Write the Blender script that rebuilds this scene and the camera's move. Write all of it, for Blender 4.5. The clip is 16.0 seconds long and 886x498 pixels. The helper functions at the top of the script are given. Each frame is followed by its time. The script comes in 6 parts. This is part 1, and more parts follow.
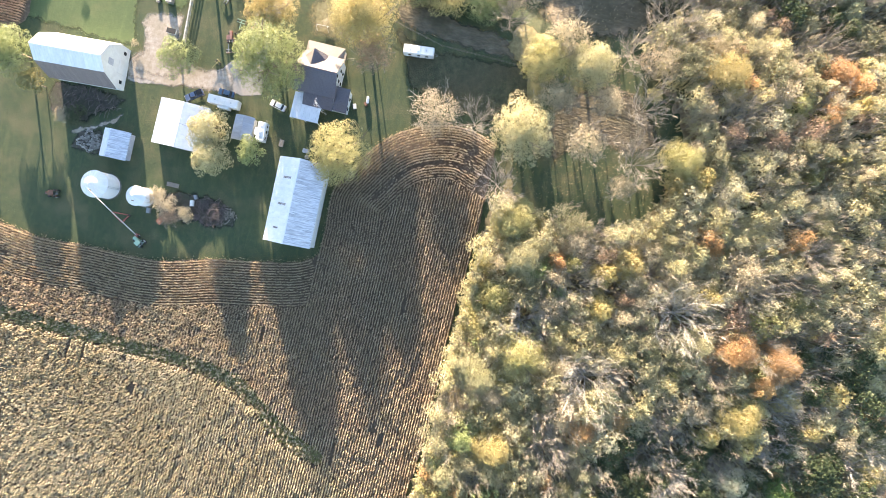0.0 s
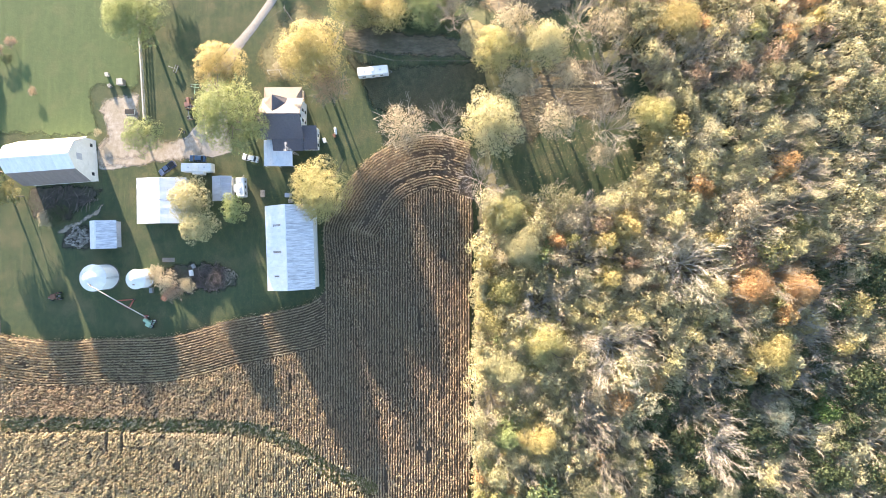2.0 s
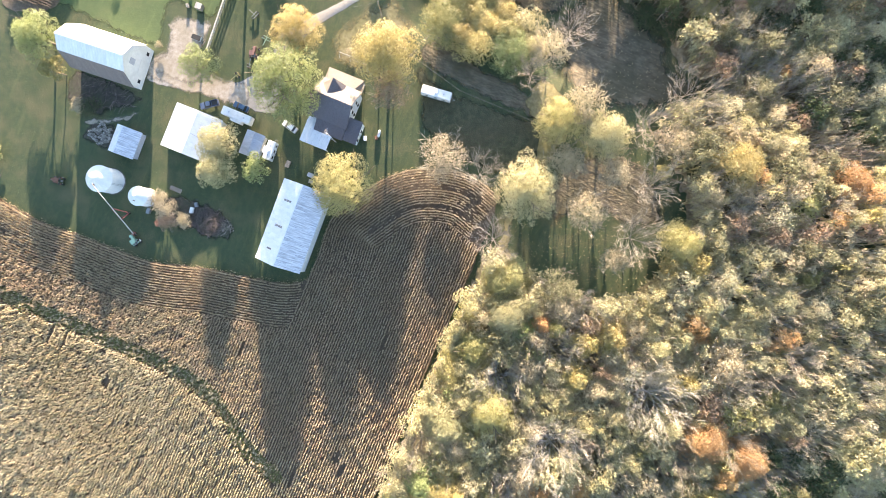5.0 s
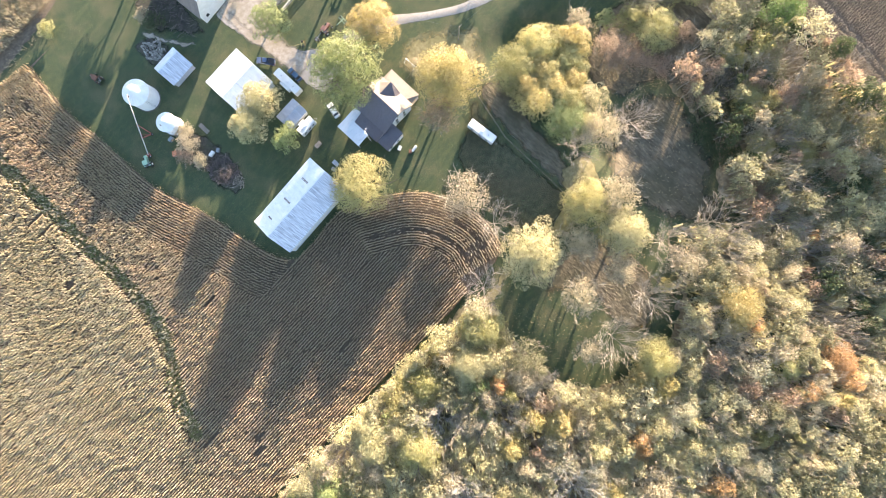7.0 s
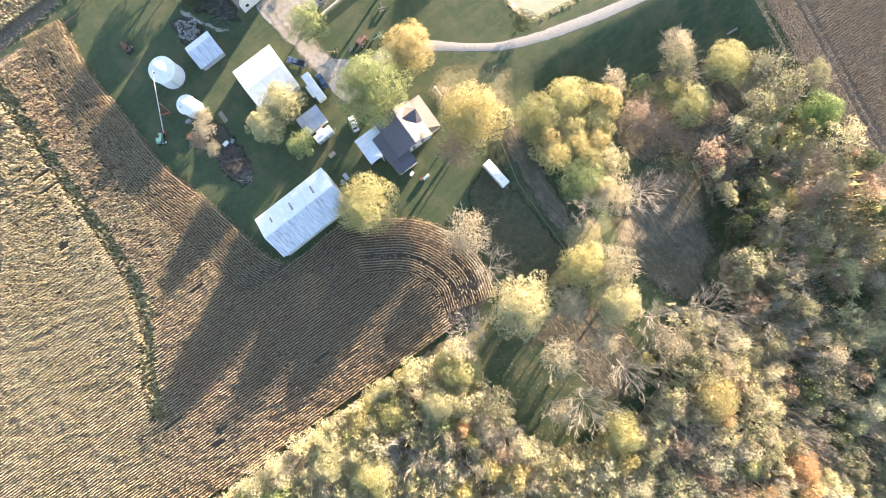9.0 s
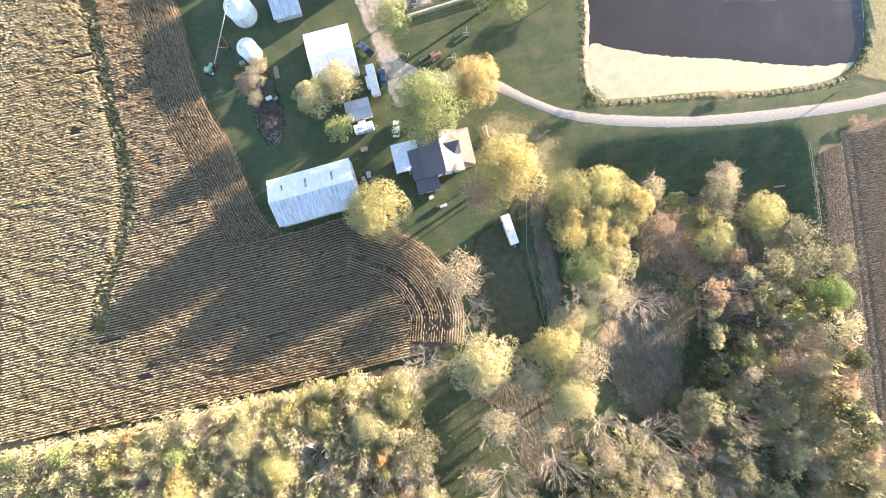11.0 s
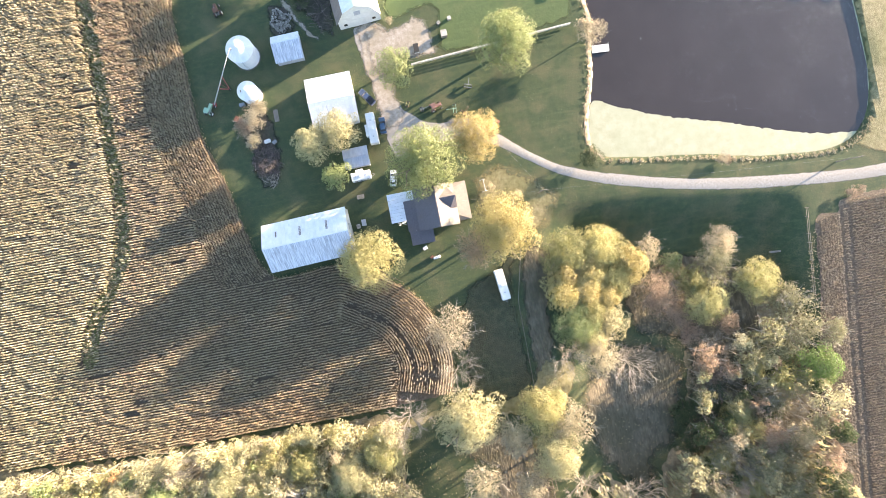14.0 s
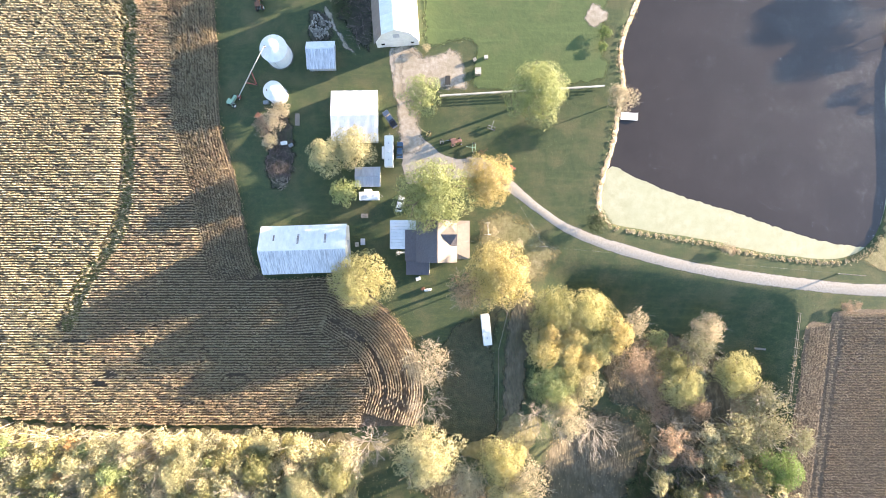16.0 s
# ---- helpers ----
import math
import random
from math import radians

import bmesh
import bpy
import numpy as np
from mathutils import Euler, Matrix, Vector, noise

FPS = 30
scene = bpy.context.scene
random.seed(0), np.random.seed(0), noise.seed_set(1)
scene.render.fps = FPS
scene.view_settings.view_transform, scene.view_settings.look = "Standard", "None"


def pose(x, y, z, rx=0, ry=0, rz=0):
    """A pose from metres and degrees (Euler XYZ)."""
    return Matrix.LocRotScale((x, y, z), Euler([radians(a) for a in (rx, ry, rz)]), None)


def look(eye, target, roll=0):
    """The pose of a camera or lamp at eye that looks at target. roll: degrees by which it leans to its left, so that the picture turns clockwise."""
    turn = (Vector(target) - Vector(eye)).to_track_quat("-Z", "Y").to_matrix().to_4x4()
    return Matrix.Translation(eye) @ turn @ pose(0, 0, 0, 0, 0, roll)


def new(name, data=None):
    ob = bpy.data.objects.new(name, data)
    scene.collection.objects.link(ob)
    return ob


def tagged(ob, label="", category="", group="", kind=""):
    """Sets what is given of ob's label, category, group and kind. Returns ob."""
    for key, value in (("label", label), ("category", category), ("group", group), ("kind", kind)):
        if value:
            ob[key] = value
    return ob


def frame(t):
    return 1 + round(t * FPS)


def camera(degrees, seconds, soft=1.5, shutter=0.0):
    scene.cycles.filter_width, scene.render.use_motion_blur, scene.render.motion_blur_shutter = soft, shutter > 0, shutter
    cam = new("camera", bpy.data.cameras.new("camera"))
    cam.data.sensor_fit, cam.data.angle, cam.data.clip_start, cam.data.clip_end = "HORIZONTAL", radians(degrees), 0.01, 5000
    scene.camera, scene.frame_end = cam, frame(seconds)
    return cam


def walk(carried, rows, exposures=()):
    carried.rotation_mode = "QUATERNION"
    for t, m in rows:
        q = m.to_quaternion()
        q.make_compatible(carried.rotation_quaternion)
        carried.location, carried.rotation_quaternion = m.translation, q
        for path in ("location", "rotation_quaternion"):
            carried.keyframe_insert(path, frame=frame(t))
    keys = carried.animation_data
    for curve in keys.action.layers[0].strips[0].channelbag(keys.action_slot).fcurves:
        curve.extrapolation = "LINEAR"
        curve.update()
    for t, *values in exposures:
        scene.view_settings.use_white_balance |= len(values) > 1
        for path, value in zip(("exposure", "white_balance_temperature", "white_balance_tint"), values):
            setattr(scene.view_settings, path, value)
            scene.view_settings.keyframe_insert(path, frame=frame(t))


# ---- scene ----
# ---- camera ----
cam = camera(92, 16.0, soft=0.85)
PATH = [
    (0, pose(-42.76, -45.43, 126.56, 0.31, -0.22, -76.16)),
    (0.5, pose(-41.10, -45.81, 126.94, -0.31, 0.32, -65.09)),
    (1, pose(-41.59, -46.38, 127.02, 0.00, 0.27, -79.84)),
    (1.5, pose(-41.00, -45.89, 127.22, 0.17, 0.15, -89.01)),
    (2, pose(-40.11, -45.61, 127.32, 0.18, 0.05, -90.17)),
    (2.5, pose(-38.78, -45.64, 127.23, 0.21, 0.13, -90.99)),
    (3, pose(-36.79, -45.51, 127.17, 0.06, 0.14, -92.08)),
    (3.5, pose(-34.46, -45.29, 127.07, -0.18, 0.15, -89.26)),
    (4, pose(-31.63, -45.14, 126.98, -0.50, 0.31, -82.19)),
    (4.2, pose(-30.68, -45.24, 126.91, -0.49, 0.38, -80.31)),
    (6.3, pose(-24.30, -42.66, 126.93, 0.54, 0.08, -48.01)),
    (6.5, pose(-23.06, -42.08, 126.92, 0.39, 0.10, -47.55)),
    (7, pose(-20.76, -40.64, 127.03, 0.23, 0.08, -47.01)),
    (7.5, pose(-18.28, -39.07, 126.89, 0.04, 0.17, -46.03)),
    (8, pose(-15.86, -37.24, 126.85, -0.20, 0.23, -43.27)),
    (8.5, pose(-13.47, -35.17, 126.92, -0.48, 0.30, -40.45)),
    (9, pose(-11.35, -33.25, 126.80, -0.63, 0.46, -36.00)),
    (11.5, pose(-7.34, -23.77, 125.82, 0.16, -0.30, -11.57)),
    (12, pose(-6.09, -21.29, 125.82, 0.03, -0.22, -11.26)),
    (12.5, pose(-4.95, -19.03, 125.72, 0.04, -0.13, -11.19)),
    (13, pose(-4.08, -16.27, 125.68, -0.11, -0.13, -11.25)),
    (13.5, pose(-3.19, -13.52, 125.76, -0.25, -0.08, -11.24)),
    (14, pose(-2.50, -11.01, 125.74, -0.29, -0.10, -11.22)),
    (14.5, pose(-1.79, -8.30, 125.69, -0.40, -0.13, -11.19)),
    (15, pose(-0.93, -5.50, 125.78, -0.57, 0.01, -9.02)),
    (15.5, pose(-0.37, -2.78, 125.80, -0.70, 0.08, -2.62)),
    (16, pose(0.00, 0.00, 125.75, -0.79, 0.06, -0.00)),
]
walk(cam, PATH)

# ---- sky, sun, exposure ----
SUN_ELEVATION, SUN_TURN = radians(7.3), radians(20.5)   # the turn is counted from the x axis
to_sun = Vector((math.cos(SUN_ELEVATION) * math.cos(SUN_TURN), math.cos(SUN_ELEVATION) * math.sin(SUN_TURN), math.sin(SUN_ELEVATION)))
world = bpy.data.worlds.new("sky")
scene.world = world
world.use_nodes = True
sky = world.node_tree.nodes.new("ShaderNodeTexSky")
sky.sky_type, sky.sun_disc = "NISHITA", False
sky.sun_elevation, sky.sun_rotation = SUN_ELEVATION, radians(90) - SUN_TURN
sky.air_density, sky.dust_density, sky.ozone_density = 1.0, 0.4, 1.8
world.node_tree.links.new(sky.outputs[0], world.node_tree.nodes["Background"].inputs[0])
world.node_tree.nodes["Background"].inputs[1].default_value = 0.13
sun = new("sun", bpy.data.lights.new("sun", "SUN"))
sun.data.energy, sun.data.angle, sun.data.color = 5.0, radians(0.6), (1.0, 0.86, 0.64)
sun.matrix_world = look(to_sun * 400, (0, 0, 0))
scene.view_settings.exposure = 2.80
scene.view_settings.use_white_balance = True
scene.view_settings.white_balance_temperature, scene.view_settings.white_balance_tint = 6830, 20


# ---- materials ----
def material(name, stops, scale=1.0, rough=0.8, bump=0.0, bump_scale=None, metal=0.0, wide=None, wide_mix=0.5,
             island=0.0, each=0.0, stretch=(1, 1, 1), glow_through=0.0, detail=6.0, distance=0.1):
    """A grained surface: fine noise through a colour ramp, a wide noise for stains, and jitter by island or by object."""
    m = bpy.data.materials.new(name)
    m.use_nodes = True
    nt = m.node_tree
    n, ln = nt.nodes, nt.links.new
    shader = n["Principled BSDF"]
    shader.inputs["Roughness"].default_value, shader.inputs["Metallic"].default_value = rough, metal
    tc, mp, nz, rp = n.new("ShaderNodeTexCoord"), n.new("ShaderNodeMapping"), n.new("ShaderNodeTexNoise"), n.new("ShaderNodeValToRGB")
    mp.inputs["Scale"].default_value = stretch
    place = tc.outputs["Object"]
    if each:
        info, shift, moved = n.new("ShaderNodeObjectInfo"), n.new("ShaderNodeVectorMath"), n.new("ShaderNodeVectorMath")
        shift.operation, moved.operation = "SCALE", "ADD"
        shift.inputs[0].default_value = (37, 53, 11)
        ln(info.outputs["Random"], shift.inputs["Scale"])
        ln(place, moved.inputs[0])
        ln(shift.outputs[0], moved.inputs[1])
        place = moved.outputs[0]
    ln(place, mp.inputs[0])
    ln(mp.outputs[0], nz.inputs["Vector"])
    nz.inputs["Scale"].default_value, nz.inputs["Detail"].default_value, nz.inputs["Roughness"].default_value = scale, detail, 0.65
    ln(nz.outputs[0], rp.inputs[0])
    ramp = rp.color_ramp
    while len(ramp.elements) < len(stops):
        ramp.elements.new(0.5)
    for k, c in enumerate(stops):
        ramp.elements[k].position = 0.3 + 0.4 * k / max(1, len(stops) - 1)
        ramp.elements[k].color = (*c, 1)
    colour = rp.outputs[0]
    if wide:
        nw, rw, mx = n.new("ShaderNodeTexNoise"), n.new("ShaderNodeValToRGB"), n.new("ShaderNodeMix")
        wscale, wcolour = wide
        nw.inputs["Scale"].default_value, nw.inputs["Detail"].default_value = wscale, 4
        ln(mp.outputs[0] if wide_mix < 0 else place, nw.inputs["Vector"])
        ln(nw.outputs[0], rw.inputs[0])
        rw.color_ramp.elements[0].position, rw.color_ramp.elements[1].position = 0.42, 0.66
        rw.color_ramp.elements[1].color = (abs(wide_mix),) * 3 + (1,)
        mx.data_type = "RGBA"
        ln(rw.outputs[0], mx.inputs[0])
        ln(colour, mx.inputs[6])
        mx.inputs[7].default_value = (*wcolour, 1)
        colour = mx.outputs[2]
    for amount, node, socket in ((island, "ShaderNodeNewGeometry", "Random Per Island"), (each, "ShaderNodeObjectInfo", "Random")):
        if amount:
            src, hs, r1, r2, w2 = n.new(node), n.new("ShaderNodeHueSaturation"), n.new("ShaderNodeMapRange"), n.new("ShaderNodeMapRange"), n.new("ShaderNodeTexWhiteNoise")
            w2.noise_dimensions = "1D"
            ln(src.outputs[socket], r1.inputs[0])
            ln(src.outputs[socket], w2.inputs["W"])
            ln(w2.outputs[0], r2.inputs[0])
            r1.inputs[3].default_value, r1.inputs[4].default_value = 1 - amount, 1 + amount
            r2.inputs[3].default_value, r2.inputs[4].default_value = 0.5 - 0.06 * amount, 0.5 + 0.06 * amount
            ln(r1.outputs[0], hs.inputs["Value"])
            ln(r2.outputs[0], hs.inputs["Hue"])
            ln(colour, hs.inputs["Color"])
            colour = hs.outputs[0]
    ln(colour, shader.inputs["Base Color"])
    if bump:
        nb, bp = n.new("ShaderNodeTexNoise"), n.new("ShaderNodeBump")
        nb.inputs["Scale"].default_value, nb.inputs["Detail"].default_value = bump_scale or scale, 5
        ln(mp.outputs[0], nb.inputs["Vector"])
        ln(nb.outputs[0], bp.inputs["Height"])
        bp.inputs["Strength"].default_value, bp.inputs["Distance"].default_value = bump, distance
        ln(bp.outputs[0], shader.inputs["Normal"])
    if glow_through:
        tr, ms = n.new("ShaderNodeBsdfTranslucent"), n.new("ShaderNodeMixShader")
        ln(colour, tr.inputs[0])
        ms.inputs[0].default_value = glow_through
        ln(shader.outputs[0], ms.inputs[1])
        ln(tr.outputs[0], ms.inputs[2])
        ln(ms.outputs[0], n["Material Output"].inputs[0])
    return m


def leaf(name, a, b, island=0.08, each=0.10):
    return material(name, (a, b), 0.5, 0.6, island=island, each=each, glow_through=0.45, detail=2)


def turf(name, deep, mown, dry, turn, dry_from=0.5):
    """Mown grass: clumps, mowing streaks along one heading, and dry worn patches."""
    m = bpy.data.materials.new(name)
    m.use_nodes = True
    n, ln = m.node_tree.nodes, m.node_tree.links.new
    shader, tc = n["Principled BSDF"], n.new("ShaderNodeTexCoord")
    shader.inputs["Roughness"].default_value = 0.95

    def grain(scale, detail, stretch=(1, 1, 1)):
        mp, nz = n.new("ShaderNodeMapping"), n.new("ShaderNodeTexNoise")
        mp.inputs["Rotation"].default_value, mp.inputs["Scale"].default_value = (0, 0, turn), stretch
        nz.inputs["Scale"].default_value, nz.inputs["Detail"].default_value, nz.inputs["Roughness"].default_value = scale, detail, 0.6
        ln(tc.outputs["Object"], mp.inputs[0])
        ln(mp.outputs[0], nz.inputs["Vector"])
        return nz.outputs[0]

    def blend(fac, lo, hi, a, b):
        ramp, mx = n.new("ShaderNodeMapRange"), n.new("ShaderNodeMix")
        mx.data_type = "RGBA"
        ramp.inputs[1].default_value, ramp.inputs[2].default_value = lo, hi
        ln(fac, ramp.inputs[0])
        ln(ramp.outputs[0], mx.inputs[0])
        for c, socket in ((a, mx.inputs[6]), (b, mx.inputs[7])):
            if isinstance(c, tuple):
                socket.default_value = (*c, 1)
            else:
                ln(c, socket)
        return mx.outputs[2]

    tone = blend(grain(0.7, 6), 0.34, 0.68, deep, mown)
    streak = blend(grain(0.8, 4, (0.07, 1, 1)), 0.5, 0.8, tone, tuple(v * 1.35 for v in mown))
    patch = blend(grain(0.11, 6), dry_from, dry_from + 0.2, streak, dry)
    fine = blend(grain(4.0, 3), 0.35, 0.75, tuple(v * 0.8 for v in deep), patch)
    ln(fine, shader.inputs["Base Color"])
    bp = n.new("ShaderNodeBump")
    bp.inputs["Strength"].default_value, bp.inputs["Distance"].default_value = 0.3, 0.16
    ln(grain(1.3, 6), bp.inputs["Height"])
    ln(bp.outputs[0], shader.inputs["Normal"])
    return m


PASTURE = turf("pasture_grass", (0.072, 0.110, 0.040), (0.122, 0.165, 0.060), (0.165, 0.168, 0.072), radians(35), 0.5)
GRASS = turf("grass", (0.039, 0.065, 0.030), (0.112, 0.127, 0.047), (0.205, 0.168, 0.082), radians(-14), 0.46)
# dry brown grass; its dark stops and stretched streaks also paint in tree shade
SHADY_BROWN_GRASS = material("brown_grass", ((0.075, 0.062, 0.040), (0.135, 0.110, 0.072), (0.22, 0.18, 0.12)), 0.6, 0.95, 0.9, 1.2, wide=(0.09, (0.07, 0.066, 0.035)), wide_mix=0.7, stretch=(1.3, 0.5, 1), distance=0.3)
# olive grass, darkened so that its colour holds the paddock trees' shade
SHADED_OLIVE_GRASS = material("olive_grass", ((0.036, 0.040, 0.020), (0.062, 0.064, 0.032), (0.105, 0.098, 0.052)), 0.5, 0.95, 0.5, 2.5, wide=(0.05, (0.085, 0.068, 0.036)), wide_mix=0.6, distance=0.25)
DRY_GRASS = material("dry_grass", ((0.13, 0.11, 0.05), (0.24, 0.20, 0.10), (0.33, 0.28, 0.16)), 0.8, 0.95, 0.4, 4.0, wide=(0.07, (0.11, 0.12, 0.04)), wide_mix=0.6, distance=0.3)
DARK_LITTER = material("dark_litter", ((0.03, 0.026, 0.022), (0.06, 0.052, 0.042), (0.11, 0.095, 0.075)), 0.9, 0.95, 0.6, 2.5, wide=(0.2, (0.05, 0.06, 0.03)), wide_mix=0.6)
SOIL = material("field_soil", ((0.085, 0.063, 0.043), (0.145, 0.11, 0.076), (0.24, 0.187, 0.132)), 1.6, 0.95, 0.8, 2.0, wide=(0.06, (0.13, 0.10, 0.065)), distance=0.15)
GRAVEL = material("gravel", ((0.25, 0.225, 0.20), (0.32, 0.295, 0.265), (0.39, 0.365, 0.335)), 1.6, 0.95, 0.25, 6.0, wide=(0.1, (0.33, 0.295, 0.255)), wide_mix=0.5, distance=0.04)
DIRT = material("bare_dirt", ((0.27, 0.225, 0.175), (0.37, 0.315, 0.255), (0.47, 0.41, 0.345)), 0.9, 0.95, 0.4, 2.5, wide=(0.15, (0.24, 0.20, 0.13)), distance=0.1)
LITTER = material("forest_litter", ((0.16, 0.125, 0.08), (0.28, 0.225, 0.145), (0.40, 0.33, 0.215)), 0.7, 0.95, 0.9, 1.4, wide=(0.05, (0.06, 0.07, 0.025)), wide_mix=0.7, distance=0.3)
CORN = material("dry_corn", ((0.335, 0.285, 0.178), (0.465, 0.405, 0.272), (0.565, 0.50, 0.355)), 0.5, 0.75, island=0.22, glow_through=0.38, wide=(0.03, (0.36, 0.285, 0.15)), wide_mix=0.5)
CORN_MID = material("brown_tan_corn", ((0.30, 0.238, 0.152), (0.42, 0.347, 0.232), (0.52, 0.443, 0.312)), 0.5, 0.75, island=0.24, glow_through=0.38, wide=(0.05, (0.44, 0.31, 0.20)), wide_mix=0.5)
CORN_BROWN = material("brown_corn", ((0.30, 0.21, 0.145), (0.41, 0.30, 0.215), (0.51, 0.39, 0.285)), 0.25, 0.8, island=0.2, glow_through=0.2)
CORN_TRASH = material("corn_trash", ((0.17, 0.13, 0.09), (0.26, 0.205, 0.145), (0.35, 0.285, 0.205)), 0.4, 0.9, island=0.2, glow_through=0.15, wide=(0.06, (0.30, 0.22, 0.14)))
REED = material("dry_reed", ((0.25, 0.19, 0.10), (0.42, 0.34, 0.20), (0.55, 0.47, 0.30)), 0.4, 0.8, island=0.3, glow_through=0.25)
LAWN_BLADE = material("lawn_blade", ((0.055, 0.092, 0.033), (0.085, 0.125, 0.046), (0.12, 0.155, 0.065)), 0.15, 0.85, island=0.15, glow_through=0.3)
TUFT = material("grass_blade", ((0.13, 0.15, 0.05), (0.21, 0.22, 0.08), (0.30, 0.29, 0.125)), 0.15, 0.8, island=0.25, glow_through=0.3)
BARK = material("bark", ((0.11, 0.085, 0.065), (0.22, 0.18, 0.14)), 3.0, 0.9, 0.5, 8, each=0.15)
BARK_GREY = material("grey_bark", ((0.26, 0.225, 0.18), (0.38, 0.335, 0.27)), 3.0, 0.9, 0.4, 8, each=0.2)
BARK_PALE = material("pale_bark", ((0.32, 0.29, 0.25), (0.46, 0.42, 0.365)), 3.0, 0.9, 0.4, 8, each=0.12)
LEAVES = {
    "L": leaf("leaf_yellow_green", (0.40, 0.375, 0.155), (0.53, 0.485, 0.235)),
    "G": leaf("leaf_green_gold", (0.225, 0.275, 0.11), (0.375, 0.41, 0.19)),
    "A": leaf("leaf_amber", (0.43, 0.355, 0.14), (0.555, 0.465, 0.225)),
    "P": leaf("leaf_pale", (0.42, 0.39, 0.21), (0.56, 0.51, 0.31)),
    "T": leaf("leaf_tan", (0.42, 0.36, 0.235), (0.54, 0.47, 0.33)),
    "R": leaf("leaf_russet", (0.32, 0.22, 0.15), (0.42, 0.31, 0.22)),
    "O": leaf("leaf_orange", (0.47, 0.285, 0.13), (0.60, 0.40, 0.205)),
    "M": leaf("leaf_olive", (0.25, 0.24, 0.095), (0.38, 0.35, 0.16)),
    "p": leaf("leaf_thin_pale", (0.47, 0.43, 0.28), (0.59, 0.545, 0.375)),
    "m": leaf("leaf_thin_olive", (0.395, 0.36, 0.205), (0.515, 0.475, 0.295)),
    "l": leaf("leaf_thin_yellow", (0.47, 0.42, 0.22), (0.59, 0.535, 0.315)),
    "n": leaf("leaf_thin_dull", (0.20, 0.195, 0.11), (0.31, 0.295, 0.175)),
    "E": leaf("leaf_green", (0.13, 0.20, 0.05), (0.23, 0.31, 0.10)),
    "D": leaf("leaf_dark", (0.06, 0.085, 0.035), (0.12, 0.145, 0.065)),
}
WHITE_METAL = material("white_sheet_metal", ((0.62, 0.64, 0.68), (0.74, 0.75, 0.78), (0.82, 0.82, 0.83)), 0.6, 0.38, 0.1, 1.5, wide=(0.25, (0.66, 0.68, 0.73)), each=0.03)
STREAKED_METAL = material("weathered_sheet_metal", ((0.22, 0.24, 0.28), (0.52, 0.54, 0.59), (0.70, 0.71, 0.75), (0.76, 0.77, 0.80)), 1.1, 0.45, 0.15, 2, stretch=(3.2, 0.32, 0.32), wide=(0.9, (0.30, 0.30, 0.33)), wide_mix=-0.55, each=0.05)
GALVANIZED = material("galvanized_steel", ((0.68, 0.69, 0.71), (0.78, 0.79, 0.80)), 0.8, 0.5, 0.1, 3, each=0.03)
GREY_METAL = material("grey_sheet_metal", ((0.33, 0.35, 0.40), (0.50, 0.52, 0.57)), 0.7, 0.45, 0.1, 3, stretch=(1.5, 0.3, 1), each=0.06)
BROWN_ROOF = material("brown_grey_roofing", ((0.13, 0.11, 0.11), (0.22, 0.19, 0.185)), 1.5, 0.7, 0.3, 3, stretch=(1, 4, 1), each=0.08)
SHINGLE = material("grey_shingle", ((0.075, 0.068, 0.078), (0.115, 0.105, 0.118), (0.155, 0.145, 0.155)), 2.5, 0.9, 0.5, 6, stretch=(3, 1, 1), each=0.06)
# paler cream that puts sunlight into the roofs on the house's sun side
SUN_SIDE_CREAM = material("cream_roofing", ((0.165, 0.147, 0.13), (0.215, 0.193, 0.172)), 1.0, 0.75, 0.2, 4, each=0.05)
WHITE_PAINT = material("white_paint", ((0.68, 0.68, 0.67), (0.80, 0.80, 0.78)), 1.2, 0.55, 0.1, 4, wide=(0.4, (0.58, 0.57, 0.54)), wide_mix=0.4)
GLASS_DARK = material("window_glass", ((0.02, 0.025, 0.03), (0.04, 0.045, 0.05)), 1, 0.06)
RUBBER = material("rubber", ((0.02, 0.02, 0.02), (0.04, 0.04, 0.038)), 6, 0.85)
TIMBER = material("weathered_timber", ((0.20, 0.165, 0.13), (0.34, 0.30, 0.25)), 2.5, 0.9, 0.4, 8, stretch=(1, 1, 0.2), each=0.15)
BRUSH = material("dark_brushwood", ((0.085, 0.065, 0.06), (0.20, 0.165, 0.145)), 3.0, 0.9, 0.5, 8, each=0.6)
STONE = material("field_stone", ((0.12, 0.108, 0.095), (0.22, 0.205, 0.182), (0.38, 0.36, 0.325)), 1.5, 0.9, 0.4, 4, island=0.3, each=0.45)
PALE_STONE = material("pale_stone", ((0.24, 0.20, 0.14), (0.38, 0.33, 0.24), (0.50, 0.45, 0.35)), 1.2, 0.9, 0.3, 4, island=0.3)
BOARD = material("weathered_white_board", ((0.34, 0.31, 0.27), (0.48, 0.45, 0.40), (0.60, 0.57, 0.52)), 2.0, 0.9, 0.3, 6, stretch=(0.3, 1, 1), each=0.12)
RUST = material("rusty_steel", ((0.12, 0.055, 0.035), (0.24, 0.11, 0.07)), 3, 0.8, 0.4, 8)
ALGAE = material("duckweed", ((0.33, 0.325, 0.205), (0.385, 0.375, 0.25), (0.44, 0.425, 0.30)), 0.4, 0.8, 0.2, 3, wide=(0.09, (0.36, 0.365, 0.24)), wide_mix=0.6)
WATER = material("pond_water", ((0.040, 0.032, 0.028), (0.052, 0.042, 0.037)), 0.05, 0.12, 0.12, 2.5, distance=0.05)


def paint(name, c, rough=0.35, metal=0.0):
    return material(name, (tuple(v * 0.85 for v in c), tuple(min(1, v * 1.1) for v in c)), 2.0, rough, 0.03, 6, metal=metal)


